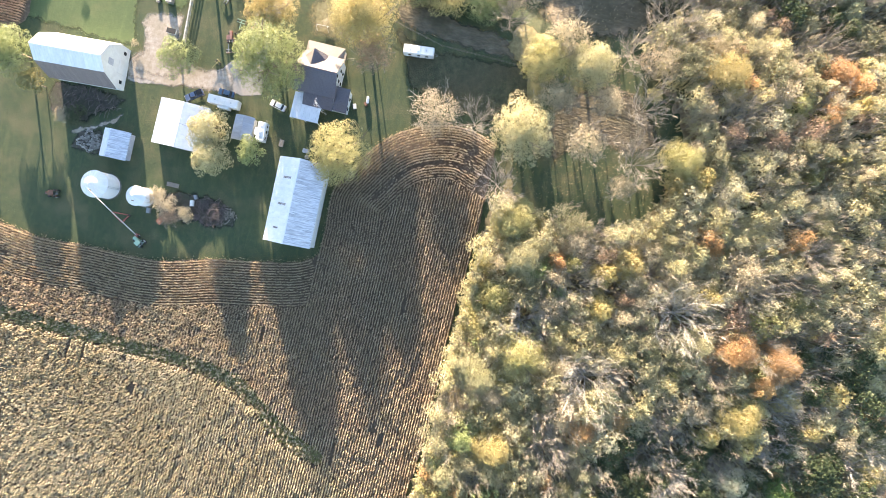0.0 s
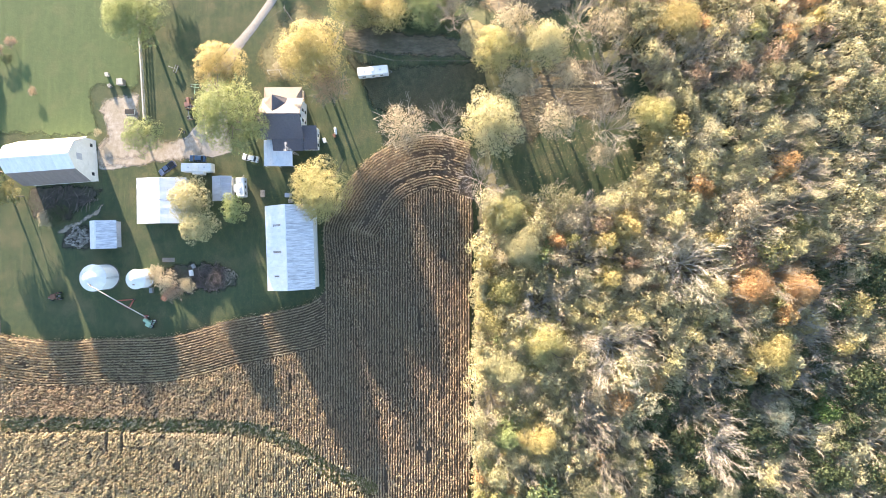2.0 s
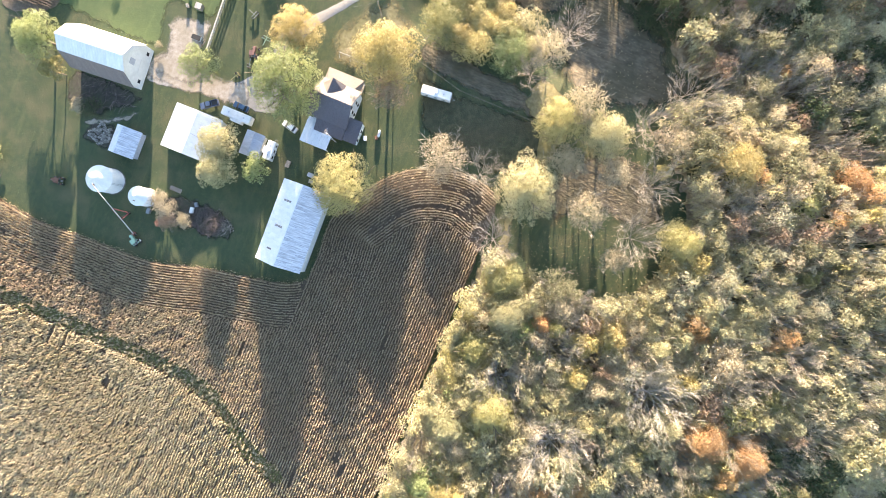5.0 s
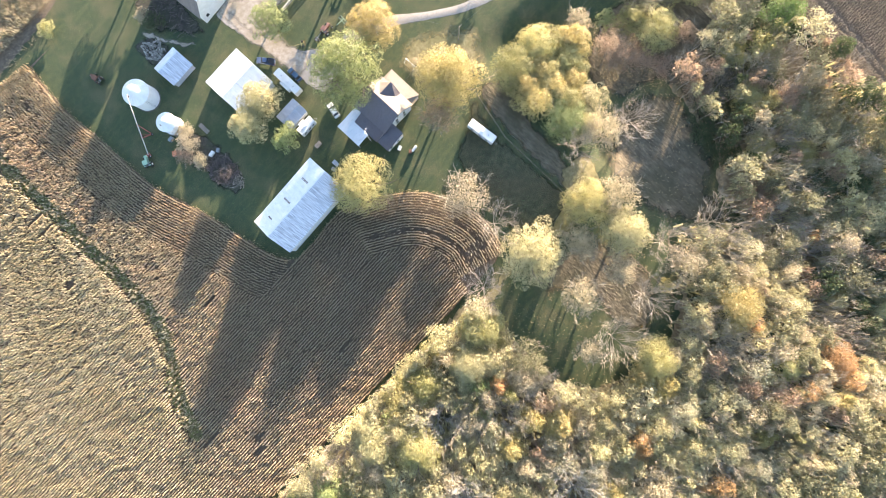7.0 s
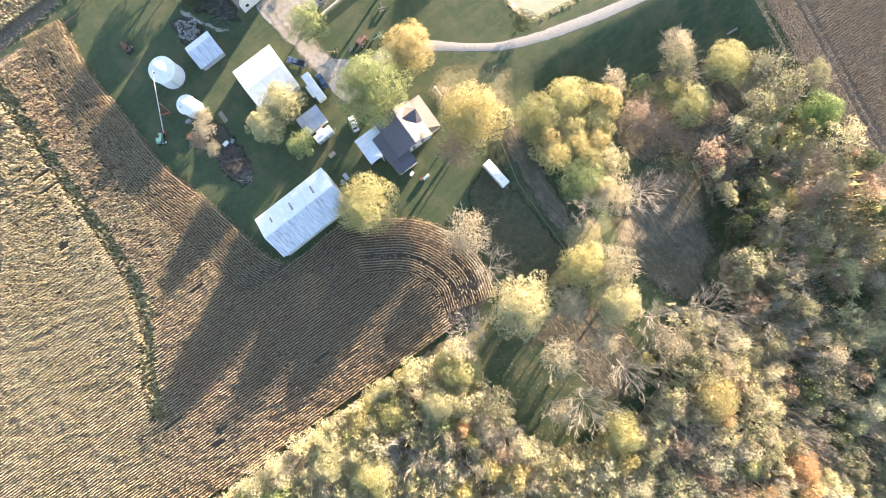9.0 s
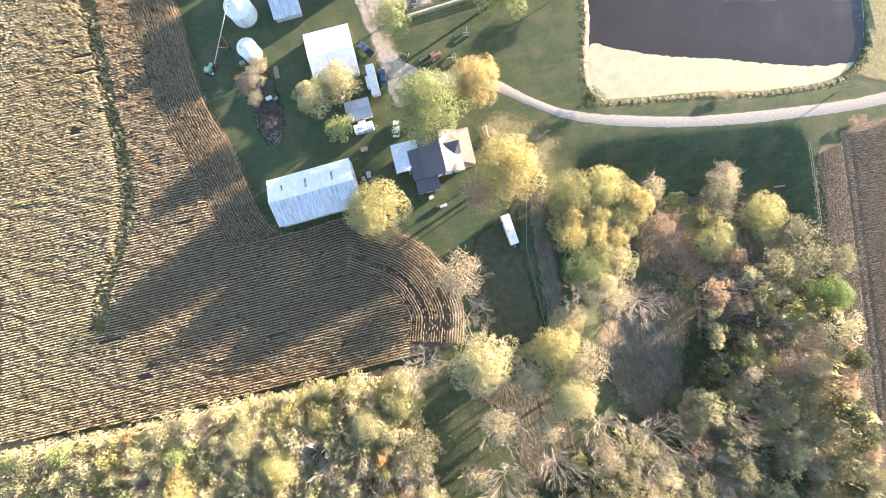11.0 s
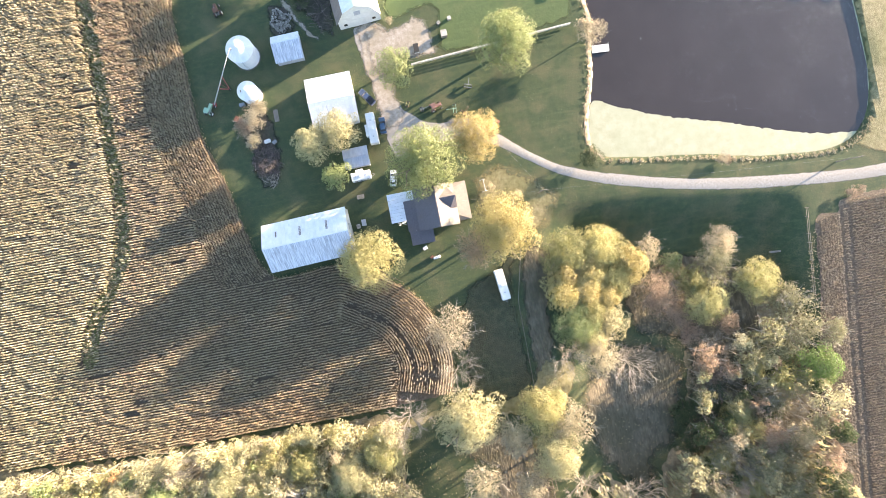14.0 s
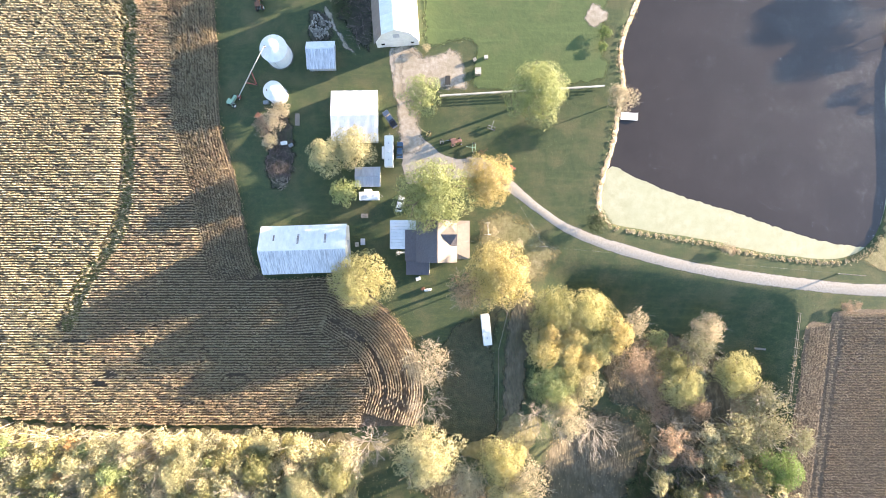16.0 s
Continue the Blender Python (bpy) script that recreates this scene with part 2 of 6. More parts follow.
SLATE = paint("slate_paint", (0.12, 0.16, 0.24), 0.3, 0.2)
FADED = paint("sun_faded_red", (0.26, 0.13, 0.10), 0.6)
BLUE, NAVY, RED, GREEN, YELLOW, STEEL = (paint("blue_paint", (0.05, 0.10, 0.17), 0.25), paint("navy_paint", (0.03, 0.05, 0.11), 0.25), paint("faded_red_paint", (0.34, 0.09, 0.07), 0.5),
                                        paint("pale_green_paint", (0.30, 0.46, 0.33), 0.5), paint("dull_yellow_paint", (0.42, 0.36, 0.16), 0.6), paint("bare_steel", (0.32, 0.33, 0.34), 0.45, 0.6))


# ---- mesh helpers ----
def mesh_of(name, verts, faces, mat=None, smooth=False):
    me = bpy.data.meshes.new(name)
    me.from_pydata(np.asarray(verts).tolist(), [], faces.tolist() if isinstance(faces, np.ndarray) else faces)
    if mat:
        me.materials.append(mat)
    if smooth:
        me.polygons.foreach_set("use_smooth", [True] * len(me.polygons))
    me.update()
    return me


def part(name, bm, mat, parent=None, label="", smooth=False):
    """Links a bmesh as one mesh object, under a thing or a part."""
    me = bpy.data.meshes.new(name)
    bmesh.ops.recalc_face_normals(bm, faces=bm.faces)
    bm.to_mesh(me)
    bm.free()
    me.materials.append(mat)
    if smooth:
        me.polygons.foreach_set("use_smooth", [True] * len(me.polygons))
    ob = new(name, me)
    ob.parent = parent
    return tagged(ob, label)


def thing(name, at, label, category, group="", kind=""):
    ob = new(name)
    ob.matrix_world = at
    ob.empty_display_size = 0.3
    return tagged(ob, label, category, group, kind)


def add_box(bm, lo, hi, bevel=0.0, m=None):
    c, s = [(a + b) / 2 for a, b in zip(lo, hi)], [abs(b - a) for a, b in zip(lo, hi)]
    made = bmesh.ops.create_cube(bm, size=1, matrix=(m or Matrix()) @ Matrix.Translation(c) @ Matrix.Diagonal((*s, 1)))
    if bevel:
        edges = list({e for v in made["verts"] for e in v.link_edges})
        bmesh.ops.bevel(bm, geom=edges, offset=bevel, segments=2, affect="EDGES", profile=0.6)
    return bm


def box(lo, hi, bevel=0.0):
    return add_box(bmesh.new(), lo, hi, bevel)


def add_rod(bm, a, b, r0, r1=None, sides=8):
    a, b = Vector(a), Vector(b)
    d = b - a
    m = Matrix.Translation((a + b) / 2) @ d.to_track_quat("Z", "Y").to_matrix().to_4x4()
    bmesh.ops.create_cone(bm, cap_ends=True, segments=sides, radius1=r0, radius2=r0 if r1 is None else r1, depth=d.length, matrix=m)
    return bm


def rod(a, b, r0, r1=None, sides=8):
    return add_rod(bmesh.new(), a, b, r0, r1, sides)


def add_slab(bm, corners, thick):
    """A plate of that thickness under four corners given counter-clockwise from above."""
    top = [Vector(c) for c in corners]
    nrm = (top[1] - top[0]).cross(top[2] - top[0]).normalized()
    vs = [bm.verts.new(p) for p in top] + [bm.verts.new(p - nrm * thick) for p in top]
    k = len(top)
    bm.faces.new(vs[:k])
    bm.faces.new(vs[k:][::-1])
    for i in range(k):
        bm.faces.new((vs[i], vs[k + i], vs[k + (i + 1) % k], vs[(i + 1) % k]))
    return bm


def slab(corners, thick=0.06):
    return add_slab(bmesh.new(), corners, thick)


def inside(px, py, poly):
    """Which of the points lie in the polygon."""
    r = np.zeros(np.shape(px), bool)
    n = len(poly)
    for i in range(n):
        (x0, y0), (x1, y1) = poly[i], poly[(i + 1) % n]
        c = ((y0 > py) != (y1 > py)) & (px < (x1 - x0) * (py - y0) / ((y1 - y0) or 1e-9) + x0)
        r ^= c
    return r


def reach(px, py, line, closed=False):
    """The distance from points to a polyline."""
    best = np.full(np.shape(px), 1e9)
    pts = list(line) + ([line[0]] if closed else [])
    for (x0, y0), (x1, y1) in zip(pts, pts[1:]):
        dx, dy = x1 - x0, y1 - y0
        t = np.clip(((px - x0) * dx + (py - y0) * dy) / (dx * dx + dy * dy + 1e-9), 0, 1)
        best = np.minimum(best, np.hypot(px - x0 - t * dx, py - y0 - t * dy))
    return best


def smooth_line(pts, step=1.0, closed=False):
    """A Catmull-Rom line through the points, at even steps."""
    P = [np.array(p, float) for p in pts]
    n = len(P)
    out = []
    for i in range(n if closed else n - 1):
        a, b, c, d = (P[(i + k) % n] if closed else P[min(max(i + k, 0), n - 1)] for k in (-1, 0, 1, 2))
        m = max(2, int(np.linalg.norm(c - b) / step))
        for t in np.arange(m) / m:
            out.append(0.5 * (2 * b + (c - a) * t + (2 * a - 5 * b + 4 * c - d) * t * t + (3 * b - a - 3 * c + d) * t ** 3))
    if not closed:
        out.append(P[-1])
    return np.array(out)


def step01(v, a, b):
    t = np.clip((v - a) / (b - a), 0, 1)
    return t * t * (3 - 2 * t)


# ---- the ground: one sheet with the pond's basin and the fall behind its dam ----
POND = smooth_line([(62, 84), (57, 71), (53, 61), (52, 54), (53, 46), (51.5, 38), (49.7, 28), (47.2, 20), (46, 13), (47.5, 6.5), (54, 4.2), (69, 1.7), (79, 0.2),
                    (89, -2.3), (102, -4.4), (116, -5.2), (124, -2.5), (129, 4), (131.5, 15), (131.5, 30), (131, 50), (136, 72), (130, 96), (90, 100)], 2.0, True)
WATER_LEVEL = -0.7


def height(x, y):
    x, y = np.asarray(x, float), np.asarray(y, float)
    wet = inside(x, y, POND)
    d = reach(x, y, POND, True)
    basin = np.where(wet, -2.6 * step01(d, -1.2, 4.5), -2.6 * step01(-d, -1.2, 4.5))
    dam = -13.8 + np.where(x < 102, (102 - x) * 0.155, 0) - np.maximum(0, 60 - x) * 0.03
    bank = 104.5 + (y + 24) * 0.09
    low = step01(dam - y, 0.0, 12.5) * step01(x, 22, 48) * (1 - step01(x, bank - 12, bank))
    return basin - 5.0 * low


def ground_height(x, y):
    return float(height(np.array([x]), np.array([y]))[0])


gx = np.concatenate([[-2500, -1200, -600, -350], np.arange(-210, 18, 6.0), np.arange(18, 150, 2.0), np.arange(150, 200, 6.0), [350, 600, 1200, 2500]])
gy = np.concatenate([[-2500, -1200, -600, -350], np.arange(-230, -38, 6.0), np.arange(-38, 108, 2.0), np.arange(108, 160, 6.0), [350, 600, 1200, 2500]])
GX, GY = np.meshgrid(gx, gy)
GZ = height(GX, GY)
ids = np.arange(GX.size).reshape(GX.shape)
quads = np.stack([ids[:-1, :-1], ids[:-1, 1:], ids[1:, 1:], ids[1:, :-1]], -1).reshape(-1, 4)
ground = new("ground", mesh_of("ground", np.stack([GX, GY, GZ], -1).reshape(-1, 3), quads, GRASS, True))
tagged(ground, "mown green farmyard grass with worn dry patches", "ground", kind="structure")


def feathered(mat):
    """The same surface thinning out raggedly towards the sheet's rim."""
    name = mat.name + "_ragged"
    if name in bpy.data.materials:
        return bpy.data.materials[name]
    m = mat.copy()
    m.name = name
    n, ln = m.node_tree.nodes, m.node_tree.links.new
    rim, nz, tc, add, fade = n.new("ShaderNodeAttribute"), n.new("ShaderNodeTexNoise"), n.new("ShaderNodeTexCoord"), n.new("ShaderNodeMath"), n.new("ShaderNodeMapRange")
    rim.attribute_name = "rim"
    nz.inputs["Scale"].default_value, nz.inputs["Detail"].default_value, nz.inputs["Roughness"].default_value = 0.45, 7, 0.7
    ln(tc.outputs["Object"], nz.inputs["Vector"])
    ln(rim.outputs["Fac"], add.inputs[0])
    ln(nz.outputs[0], add.inputs[1])
    ln(add.outputs[0], fade.inputs[0])
    fade.inputs[1].default_value, fade.inputs[2].default_value = 0.68, 1.12
    ln(fade.outputs[0], n["Principled BSDF"].inputs["Alpha"])
    return m


def draped(name, outline, mat, lift, label, category="ground", wobble=0.35, cell=2.0, seed=1, fade=0.0):
    """A sheet laid over the ground inside an outline with an uneven edge."""
    rim = smooth_line(outline, 0.8, True)
    rim = np.array([(x + wobble * noise.noise((x * 0.5, y * 0.5, seed)) * 2 + 0.5 * wobble * noise.noise((x * 2, y * 2, seed)),
                     y + wobble * noise.noise((y * 0.5, x * 0.5, seed + 9)) * 2) for x, y in rim])
    (x0, y0), (x1, y1) = rim.min(0), rim.max(0)
    bm = bmesh.new()
    vs = [bm.verts.new((x, y, 0)) for x, y in rim]
    es = [bm.edges.new((vs[i], vs[(i + 1) % len(vs)])) for i in range(len(vs))]
    bmesh.ops.triangle_fill(bm, edges=es, use_beauty=False)
    if cell:
        for axis, lo, hi in ((0, x0, x1), (1, y0, y1)):
            for c in np.arange(lo + cell, hi, cell):
                co, no = [0, 0, 0], [0, 0, 0]
                co[axis], no[axis] = float(c), 1
                bmesh.ops.bisect_plane(bm, geom=bm.verts[:] + bm.edges[:] + bm.faces[:], plane_co=co, plane_no=no)
    bmesh.ops.triangulate(bm, faces=bm.faces)
    xy = np.array([v.co[:2] for v in bm.verts])
    for v, z in zip(bm.verts, height(xy[:, 0], xy[:, 1])):
        v.co.z = z + lift
    for f in bm.faces:
        if f.normal.z < 0:
            f.normal_flip()
    me = bpy.data.meshes.new(name)
    bm.to_mesh(me)
    bm.free()
    if fade:
        mat = feathered(mat)
        v = np.array([v.co[:2] for v in me.vertices])
        me.attributes.new("rim", "FLOAT", "POINT").data.foreach_set("value", np.clip(reach(v[:, 0], v[:, 1], rim, True) / fade, 0, 1).astype(np.float32))
    me.materials.append(mat)
    return tagged(new(name, me), label, category, kind="structure")


def ribbon(name, left, right, mat, lift, label, category="road"):
    """A road between two edge lines, crowned in the middle."""
    n = 120
    A, B = smooth_line(left, 0.5), smooth_line(right, 0.5)
    A, B = A[np.linspace(0, len(A) - 1, n).astype(int)], B[np.linspace(0, len(B) - 1, n).astype(int)]
    cols = np.linspace(-0.14, 1.14, 9)
    V = np.array([[(*(a + (b - a) * c + 0.12 * noise.noise((a[0] * 0.4, a[1] * 0.4, c)) * abs(2 * c - 1)), 0) for c in cols] for a, b in zip(A, B)])
    V[:, :, 2] = height(V[:, :, 0], V[:, :, 1]) + lift + 0.08 * (1 - (2 * cols - 1) ** 2)
    i = np.arange(n * 9).reshape(n, 9)
    F = np.stack([i[:-1, :-1], i[:-1, 1:], i[1:, 1:], i[1:, :-1]], -1).reshape(-1, 4)
    me = mesh_of(name, V.reshape(-1, 3), F, feathered(mat), True)
    me.attributes.new("rim", "FLOAT", "POINT").data.foreach_set("value", np.tile(np.clip((1.28 - np.abs(2 * cols - 1)) * 1.7, 0, 1), n).astype(np.float32))
    return tagged(new(name, me), label, category, kind="structure")


FIELD_EDGE = smooth_line([(-64.5, 87), (-66.7, 71), (-66, 54.6), (-65.6, 38.1), (-63.7, 28.2), (-60.8, 18.3), (-57.6, 1.7), (-55.5, -6), (-52, -10.4), (-45, -10.6), (-33, -10.2), (-24.1, -14.6),
                          (-15.8, -20.4), (-10.2, -27.4), (-6.6, -36.6), (-5.8, -45), (-8.2, -53.7)], 0.4)
FIELD = [tuple(p) for p in FIELD_EDGE[::4]] + [(-30.9, -54.4), (-64.3, -53.4), (-97.8, -53.8), (-131.2, -51.0), (-200, -48), (-200, 87)]
LANE_SIDES = [(-89.6, 87), (-89.6, 71), (-89.7, 54.6), (-90.2, 38.1), (-90.6, 21.6), (-91.3, 11.7), (-93.8, 1.7), (-98, -4.7), (-103.1, -12), (-106.5, -18.7), (-109.8, -26.4),
        (-112.1, -24.9), (-109, -14.9), (-105.6, -8.2), (-100.5, -3.2), (-96.3, 5.1), (-94.1, 13.4), (-93.3, 21.6), (-93.1, 38.1), (-92.6, 54.6), (-92.8, 71), (-92.8, 87)]
LANE = [(x + (0.75 if i < 11 else -0.75), y) for i, (x, y) in enumerate(LANE_SIDES)]
PASTURE_CORN = [(-7, 91), (3.2, 90), (11.8, 88.8), (16.8, 88.6), (19.5, 90.5), (20, 106), (-10, 106)]
NORTH_FIELD = [(-200, 95), (-46, 94.5), (-42, 130), (-200, 130)]
EAST_FIELD = [(107.3, -24), (114, -23.2), (117.3, -19.9), (150, -19.5), (185, -20), (185, -150), (96, -120), (99, -75), (101, -61.7), (104.3, -44.9), (105.8, -31.5)]
WOOD = [(-200, -50), (-131, -52.5), (-98, -55), (-64, -54.8), (-46, -55.8), (-24, -58), (-26, -75), (-26, -87), (-20, -101), (1, -108), (17, -101), (30, -86), (47, -103), (51, -90), (60, -80), (64, -57), (70, -50),
        (94, -44), (98, -75), (94, -120), (120, -210), (-200, -210)]
GLADE = [(-13, -57), (-2, -58), (10, -62), (22, -68), (20, -88), (15, -102), (0, -108), (-20, -101), (-26, -90), (-27, -72)]
CLEARING = [(50, -49), (64, -57), (60, -80), (51, -90), (47, -102), (32, -87), (27, -74), (29, -60), (38, -52)]
draped("field", FIELD, SOIL, 0.03, "dark field soil under standing dry corn", "field", 0.3, 0, 1)
draped("field_north", NORTH_FIELD, SOIL, 0.03, "dark soil of a corn field", "field", 0.3, 0, 2)
draped("field_east", EAST_FIELD, SOIL, 0.05, "brown trash-strewn soil of a corn field", "field", 0.3, 4, 3)
draped("lane", LANE, DRY_GRASS, 0.07, "grassy lane through the corn field", "lane", 0.5, 0.8, 4, 1.0)
draped("wood_floor", WOOD, LITTER, 0.05, "leaf litter on the forest floor", "ground", 0.8, 9, 5)
draped("clearing", CLEARING, SHADY_BROWN_GRASS, 0.09, "dry brown grass clearing with tree shade painted in", "ground", 1.2, 1.6, 6, 7.0)
draped("paddock_edge", [(22, -66), (28, -58), (30, -52), (20, -50), (14, -57), (4, -58), (-8, -56.5), (-24, -58.5), (-50, -56.5), (-52, -58), (-24, -62), (-6, -60), (8, -64)], DRY_GRASS, 0.06, "dry trampled grass beside the corn", "ground", 0.8, 1.0, 7, 1.5)
draped("front_lawn", [(10, 9), (20, 12), (28, 6), (36, -1), (33, -9), (26, -15), (16, -17), (9, -12), (8, -2)], DRY_GRASS, 0.05, "sun-dried lawn in front of the house", "ground", 1.2, 1.4, 8, 7.0)
draped("pasture", [(-6, 90), (-6, 58), (8, 58), (10, 44), (46, 46.5), (48, 56), (48, 66), (52, 84), (50, 130), (-10, 130)], PASTURE, 0.05, "bright rough pasture grass with mowing marks", "ground", 0.8, 2.0, 9, 3.0)
ribbon("drive", [(160, -13), (130, -12.2), (118.8, -11.8), (102.2, -10), (85.6, -7.7), (69, -4.7), (52.3, -0.1), (45.7, 1.9), (35.7, 6.1), (27.4, 11.9), (20.8, 17.7), (12, 24.5)],
       [(160, -16.2), (130, -15.6), (118, -15.0), (102.2, -13.3), (85.6, -11), (69, -7.8), (52.4, -3.4), (44, -0.5), (35.7, 3.2), (27.4, 8.9), (19.9, 14.4), (9, 20.5)], GRAVEL, 0.02, "pale gravel driveway along the pond dam")
draped("yard_gravel", [(15, 22), (11, 25.5), (2.5, 25.2), (-4, 29.5), (-7.6, 34), (-9.6, 39), (-12, 46), (-11, 52), (-14, 57.5), (-16.2, 56), (-15, 46), (-12.8, 39), (-11.5, 34), (-12, 28), (-12.2, 21.5), (-10, 17), (-4, 18), (8, 19)],
       GRAVEL, 0.03, "grey gravel yard between the buildings", "yard", 0.25, 1.2, 10, 0.9)
draped("dirt_yard", [(-13.5, 56), (-10, 58), (-4, 55), (2.5, 58), (6.8, 55), (7.4, 49.6), (6.8, 44.4), (-2.4, 43.8), (-8, 41), (-13, 44)], DIRT, 0.045, "bare trampled dirt by the barn", "yard", 0.6, 1.0, 11, 3.4)
draped("yard_track", [(-14.5, 58), (-7, 57), (-4, 46), (-6.5, 36), (-5, 28), (-12.5, 25), (-14, 34), (-15.5, 46)], DIRT, 0.04, "bare dusty track between barn and garage", "yard", 0.6, 1.0, 25, 2.6)
draped("glade_floor", [(-10, -64), (4, -66), (14, -72), (18, -86), (12, -98), (2, -103), (-4, -92), (-2, -82), (-8, -74)], SHADY_BROWN_GRASS, 0.07, "dead grass under thin trees", "ground", 1.5, 1.6, 15, 5.0)
draped("scrap_ground", [(-31, 76), (-20.5, 78), (-20.2, 57), (-25, 57.5), (-28, 62), (-31, 66)], DARK_LITTER, 0.045, "dark littered soil along the barn", "ground", 0.8, 1.2, 16, 2.2)
draped("brush_ground", [(-53, 38), (-46, 40), (-43, 30), (-43.5, 20), (-47, 15), (-52, 17), (-53, 26)], DARK_LITTER, 0.045, "dark littered soil under brush piles", "ground", 0.8, 1.2, 17, 2.2)
draped("rock_ground", [(-39.6, 68), (-36, 69.5), (-32.4, 66), (-32, 59), (-35, 57.8), (-39.4, 58.4), (-40.4, 63)], DARK_LITTER, 0.045, "dark weedy soil under the stone heap", "ground", 0.8, 1.2, 18, 2.0)
draped("paddock", [(17, -30), (21, -15), (28, -17), (30, -25), (26, -33), (25, -45), (22, -55), (17, -57)], SHADY_BROWN_GRASS, 0.05, "grazed brownish paddock grass under trees", "ground", 0.8, 1.6, 19, 3.0)
# the tree shadow over this paddock is put into a darker olive sheet
draped("trailer_paddock", [(16, -30), (19.5, -15), (12, -19), (3, -24), (-2, -32), (-3, -46), (-3, -56), (8, -60), (16.5, -58)], SHADED_OLIVE_GRASS, 0.05, "olive paddock grass round the trailer, tree shade painted in", "ground", 0.8, 1.6, 22, 3.0)
draped("thicket_floor", [(48, -34), (56, -30), (68, -26), (80, -30), (98, -42), (99, -62), (96, -84), (62, -84), (64, -57), (50, -49)], SHADY_BROWN_GRASS, 0.07, "brown weedy ground under the thicket", "ground", 1.2, 2.0, 24, 3.5)
draped("far_bank", [(122, -6.5), (127.5, 1), (130, 15), (130, 30), (129.5, 50), (133, 72), (132, 82), (160, 84), (160, -8)], DRY_GRASS, 0.06, "dry tan grass on the pond's far bank", "ground", 0.8, 2.0, 20, 2.5)
draped("field_corner", PASTURE_CORN, SOIL, 0.09, "dark soil of a corn corner by the pasture", "field", 0.3, 2.0, 21)
draped("path_worn", [(-33.4, 69), (-29.6, 61.5), (-25.4, 55.5), (-28.6, 56.2), (-31.8, 61), (-35.4, 68.4)], DIRT, 0.05, "faint bare path through shaded grass", "track", 0.4, 0.6, 13, 1.6)
draped("ash_patch", [(40.5, 66), (42.5, 62.5), (46, 63), (48.5, 66), (47, 69.5), (43, 70)], DIRT, 0.09, "bare dirt patch at the pasture edge", "ground", 0.5, 1.0, 14, 1.6)

rim_west = POND[(POND[:, 0] < 64) & (POND[:, 1] > 5)]
rim_west = rim_west[np.argsort(-rim_west[:, 1])]
draped("west_bank", [(x - 1.2, y) for x, y in rim_west[::3]] + [(x + 0.9, y) for x, y in rim_west[::-3]], DIRT, 0.05, "bare tan bank along the pond", "ground", 0.3, 1.0, 23, 0.7)
WX, WY = np.meshgrid(np.arange(40, 146, 4.0), np.arange(-9, 106, 4.0))
ids = np.arange(WX.size).reshape(WX.shape)
water = new("water", mesh_of("water", np.stack([WX, WY, np.full(WX.shape, WATER_LEVEL)], -1).reshape(-1, 3), np.stack([ids[:-1, :-1], ids[:-1, 1:], ids[1:, 1:], ids[1:, :-1]], -1).reshape(-1, 4), WATER))
tagged(water, "dark brown pond water with light ripples", "water", kind="structure")
# keep the water inside the basin
bm = bmesh.new()
bm.from_mesh(water.data)
far = [f for f in bm.faces if not inside(np.array([f.calc_center_median().x]), np.array([f.calc_center_median().y]), POND)[0]
       and reach(np.array([f.calc_center_median().x]), np.array([f.calc_center_median().y]), POND, True)[0] > 3.5]
bmesh.ops.delete(bm, geom=far, context="FACES")
bm.to_mesh(water.data)
bm.free()
algae_rim = smooth_line([(50.2, 22.6), (54, 20.6), (59, 18.4), (69, 14.2), (85.4, 9.2), (102, 3.4), (115.4, -0.2), (124, -1.2), (124, -3), (116, -5.0), (102, -4.3), (89, -2.2), (79, 0.3), (69, 1.8), (54, 4.3), (47.7, 6.6), (46.2, 13), (47.6, 20)], 0.6, True)
algae_rim = [(x + 0.35 * noise.noise((x * 0.9, y * 0.9, 3)), y + 0.5 * noise.noise((x * 0.8, y * 0.8, 7)), WATER_LEVEL + 0.015) for x, y in algae_rim]
bm = bmesh.new()
vs = [bm.verts.new(p) for p in algae_rim]
bmesh.ops.triangle_fill(bm, edges=[bm.edges.new((vs[i], vs[(i + 1) % len(vs)])) for i in range(len(vs))], use_beauty=False)
for f in bm.faces:
    if f.normal.z < 0:
        f.normal_flip()
me = bpy.data.meshes.new("duckweed")
bm.to_mesh(me)
bm.free()
me.materials.append(ALGAE)
tagged(new("duckweed", me), "pale green duckweed mat on the pond", "duckweed", kind="stuff")
strip = POND[(POND[:, 0] > 118) & (POND[:, 1] > 0) & (POND[:, 1] < 62)]
middle = np.array([95.0, 40.0])
inward = (middle - strip) / np.linalg.norm(middle - strip, axis=1)[:, None]
wide = np.array([0.9 + 0.5 * noise.noise((x * 0.2, y * 0.2, 9)) for x, y in strip])[:, None]
V = np.concatenate([strip - inward * 0.3, strip + inward * wide])
V = np.concatenate([V, np.full((len(V), 1), WATER_LEVEL + 0.012)], 1)
k = np.arange(len(strip) - 1)
tagged(new("duckweed", mesh_of("duckweed", V, np.stack([k, k + 1, k + 1 + len(strip), k + len(strip)], 1), ALGAE)), "thin line of duckweed along the pond bank", "duckweed", kind="stuff")


# ---- corn ----
rng = np.random.default_rng(7)


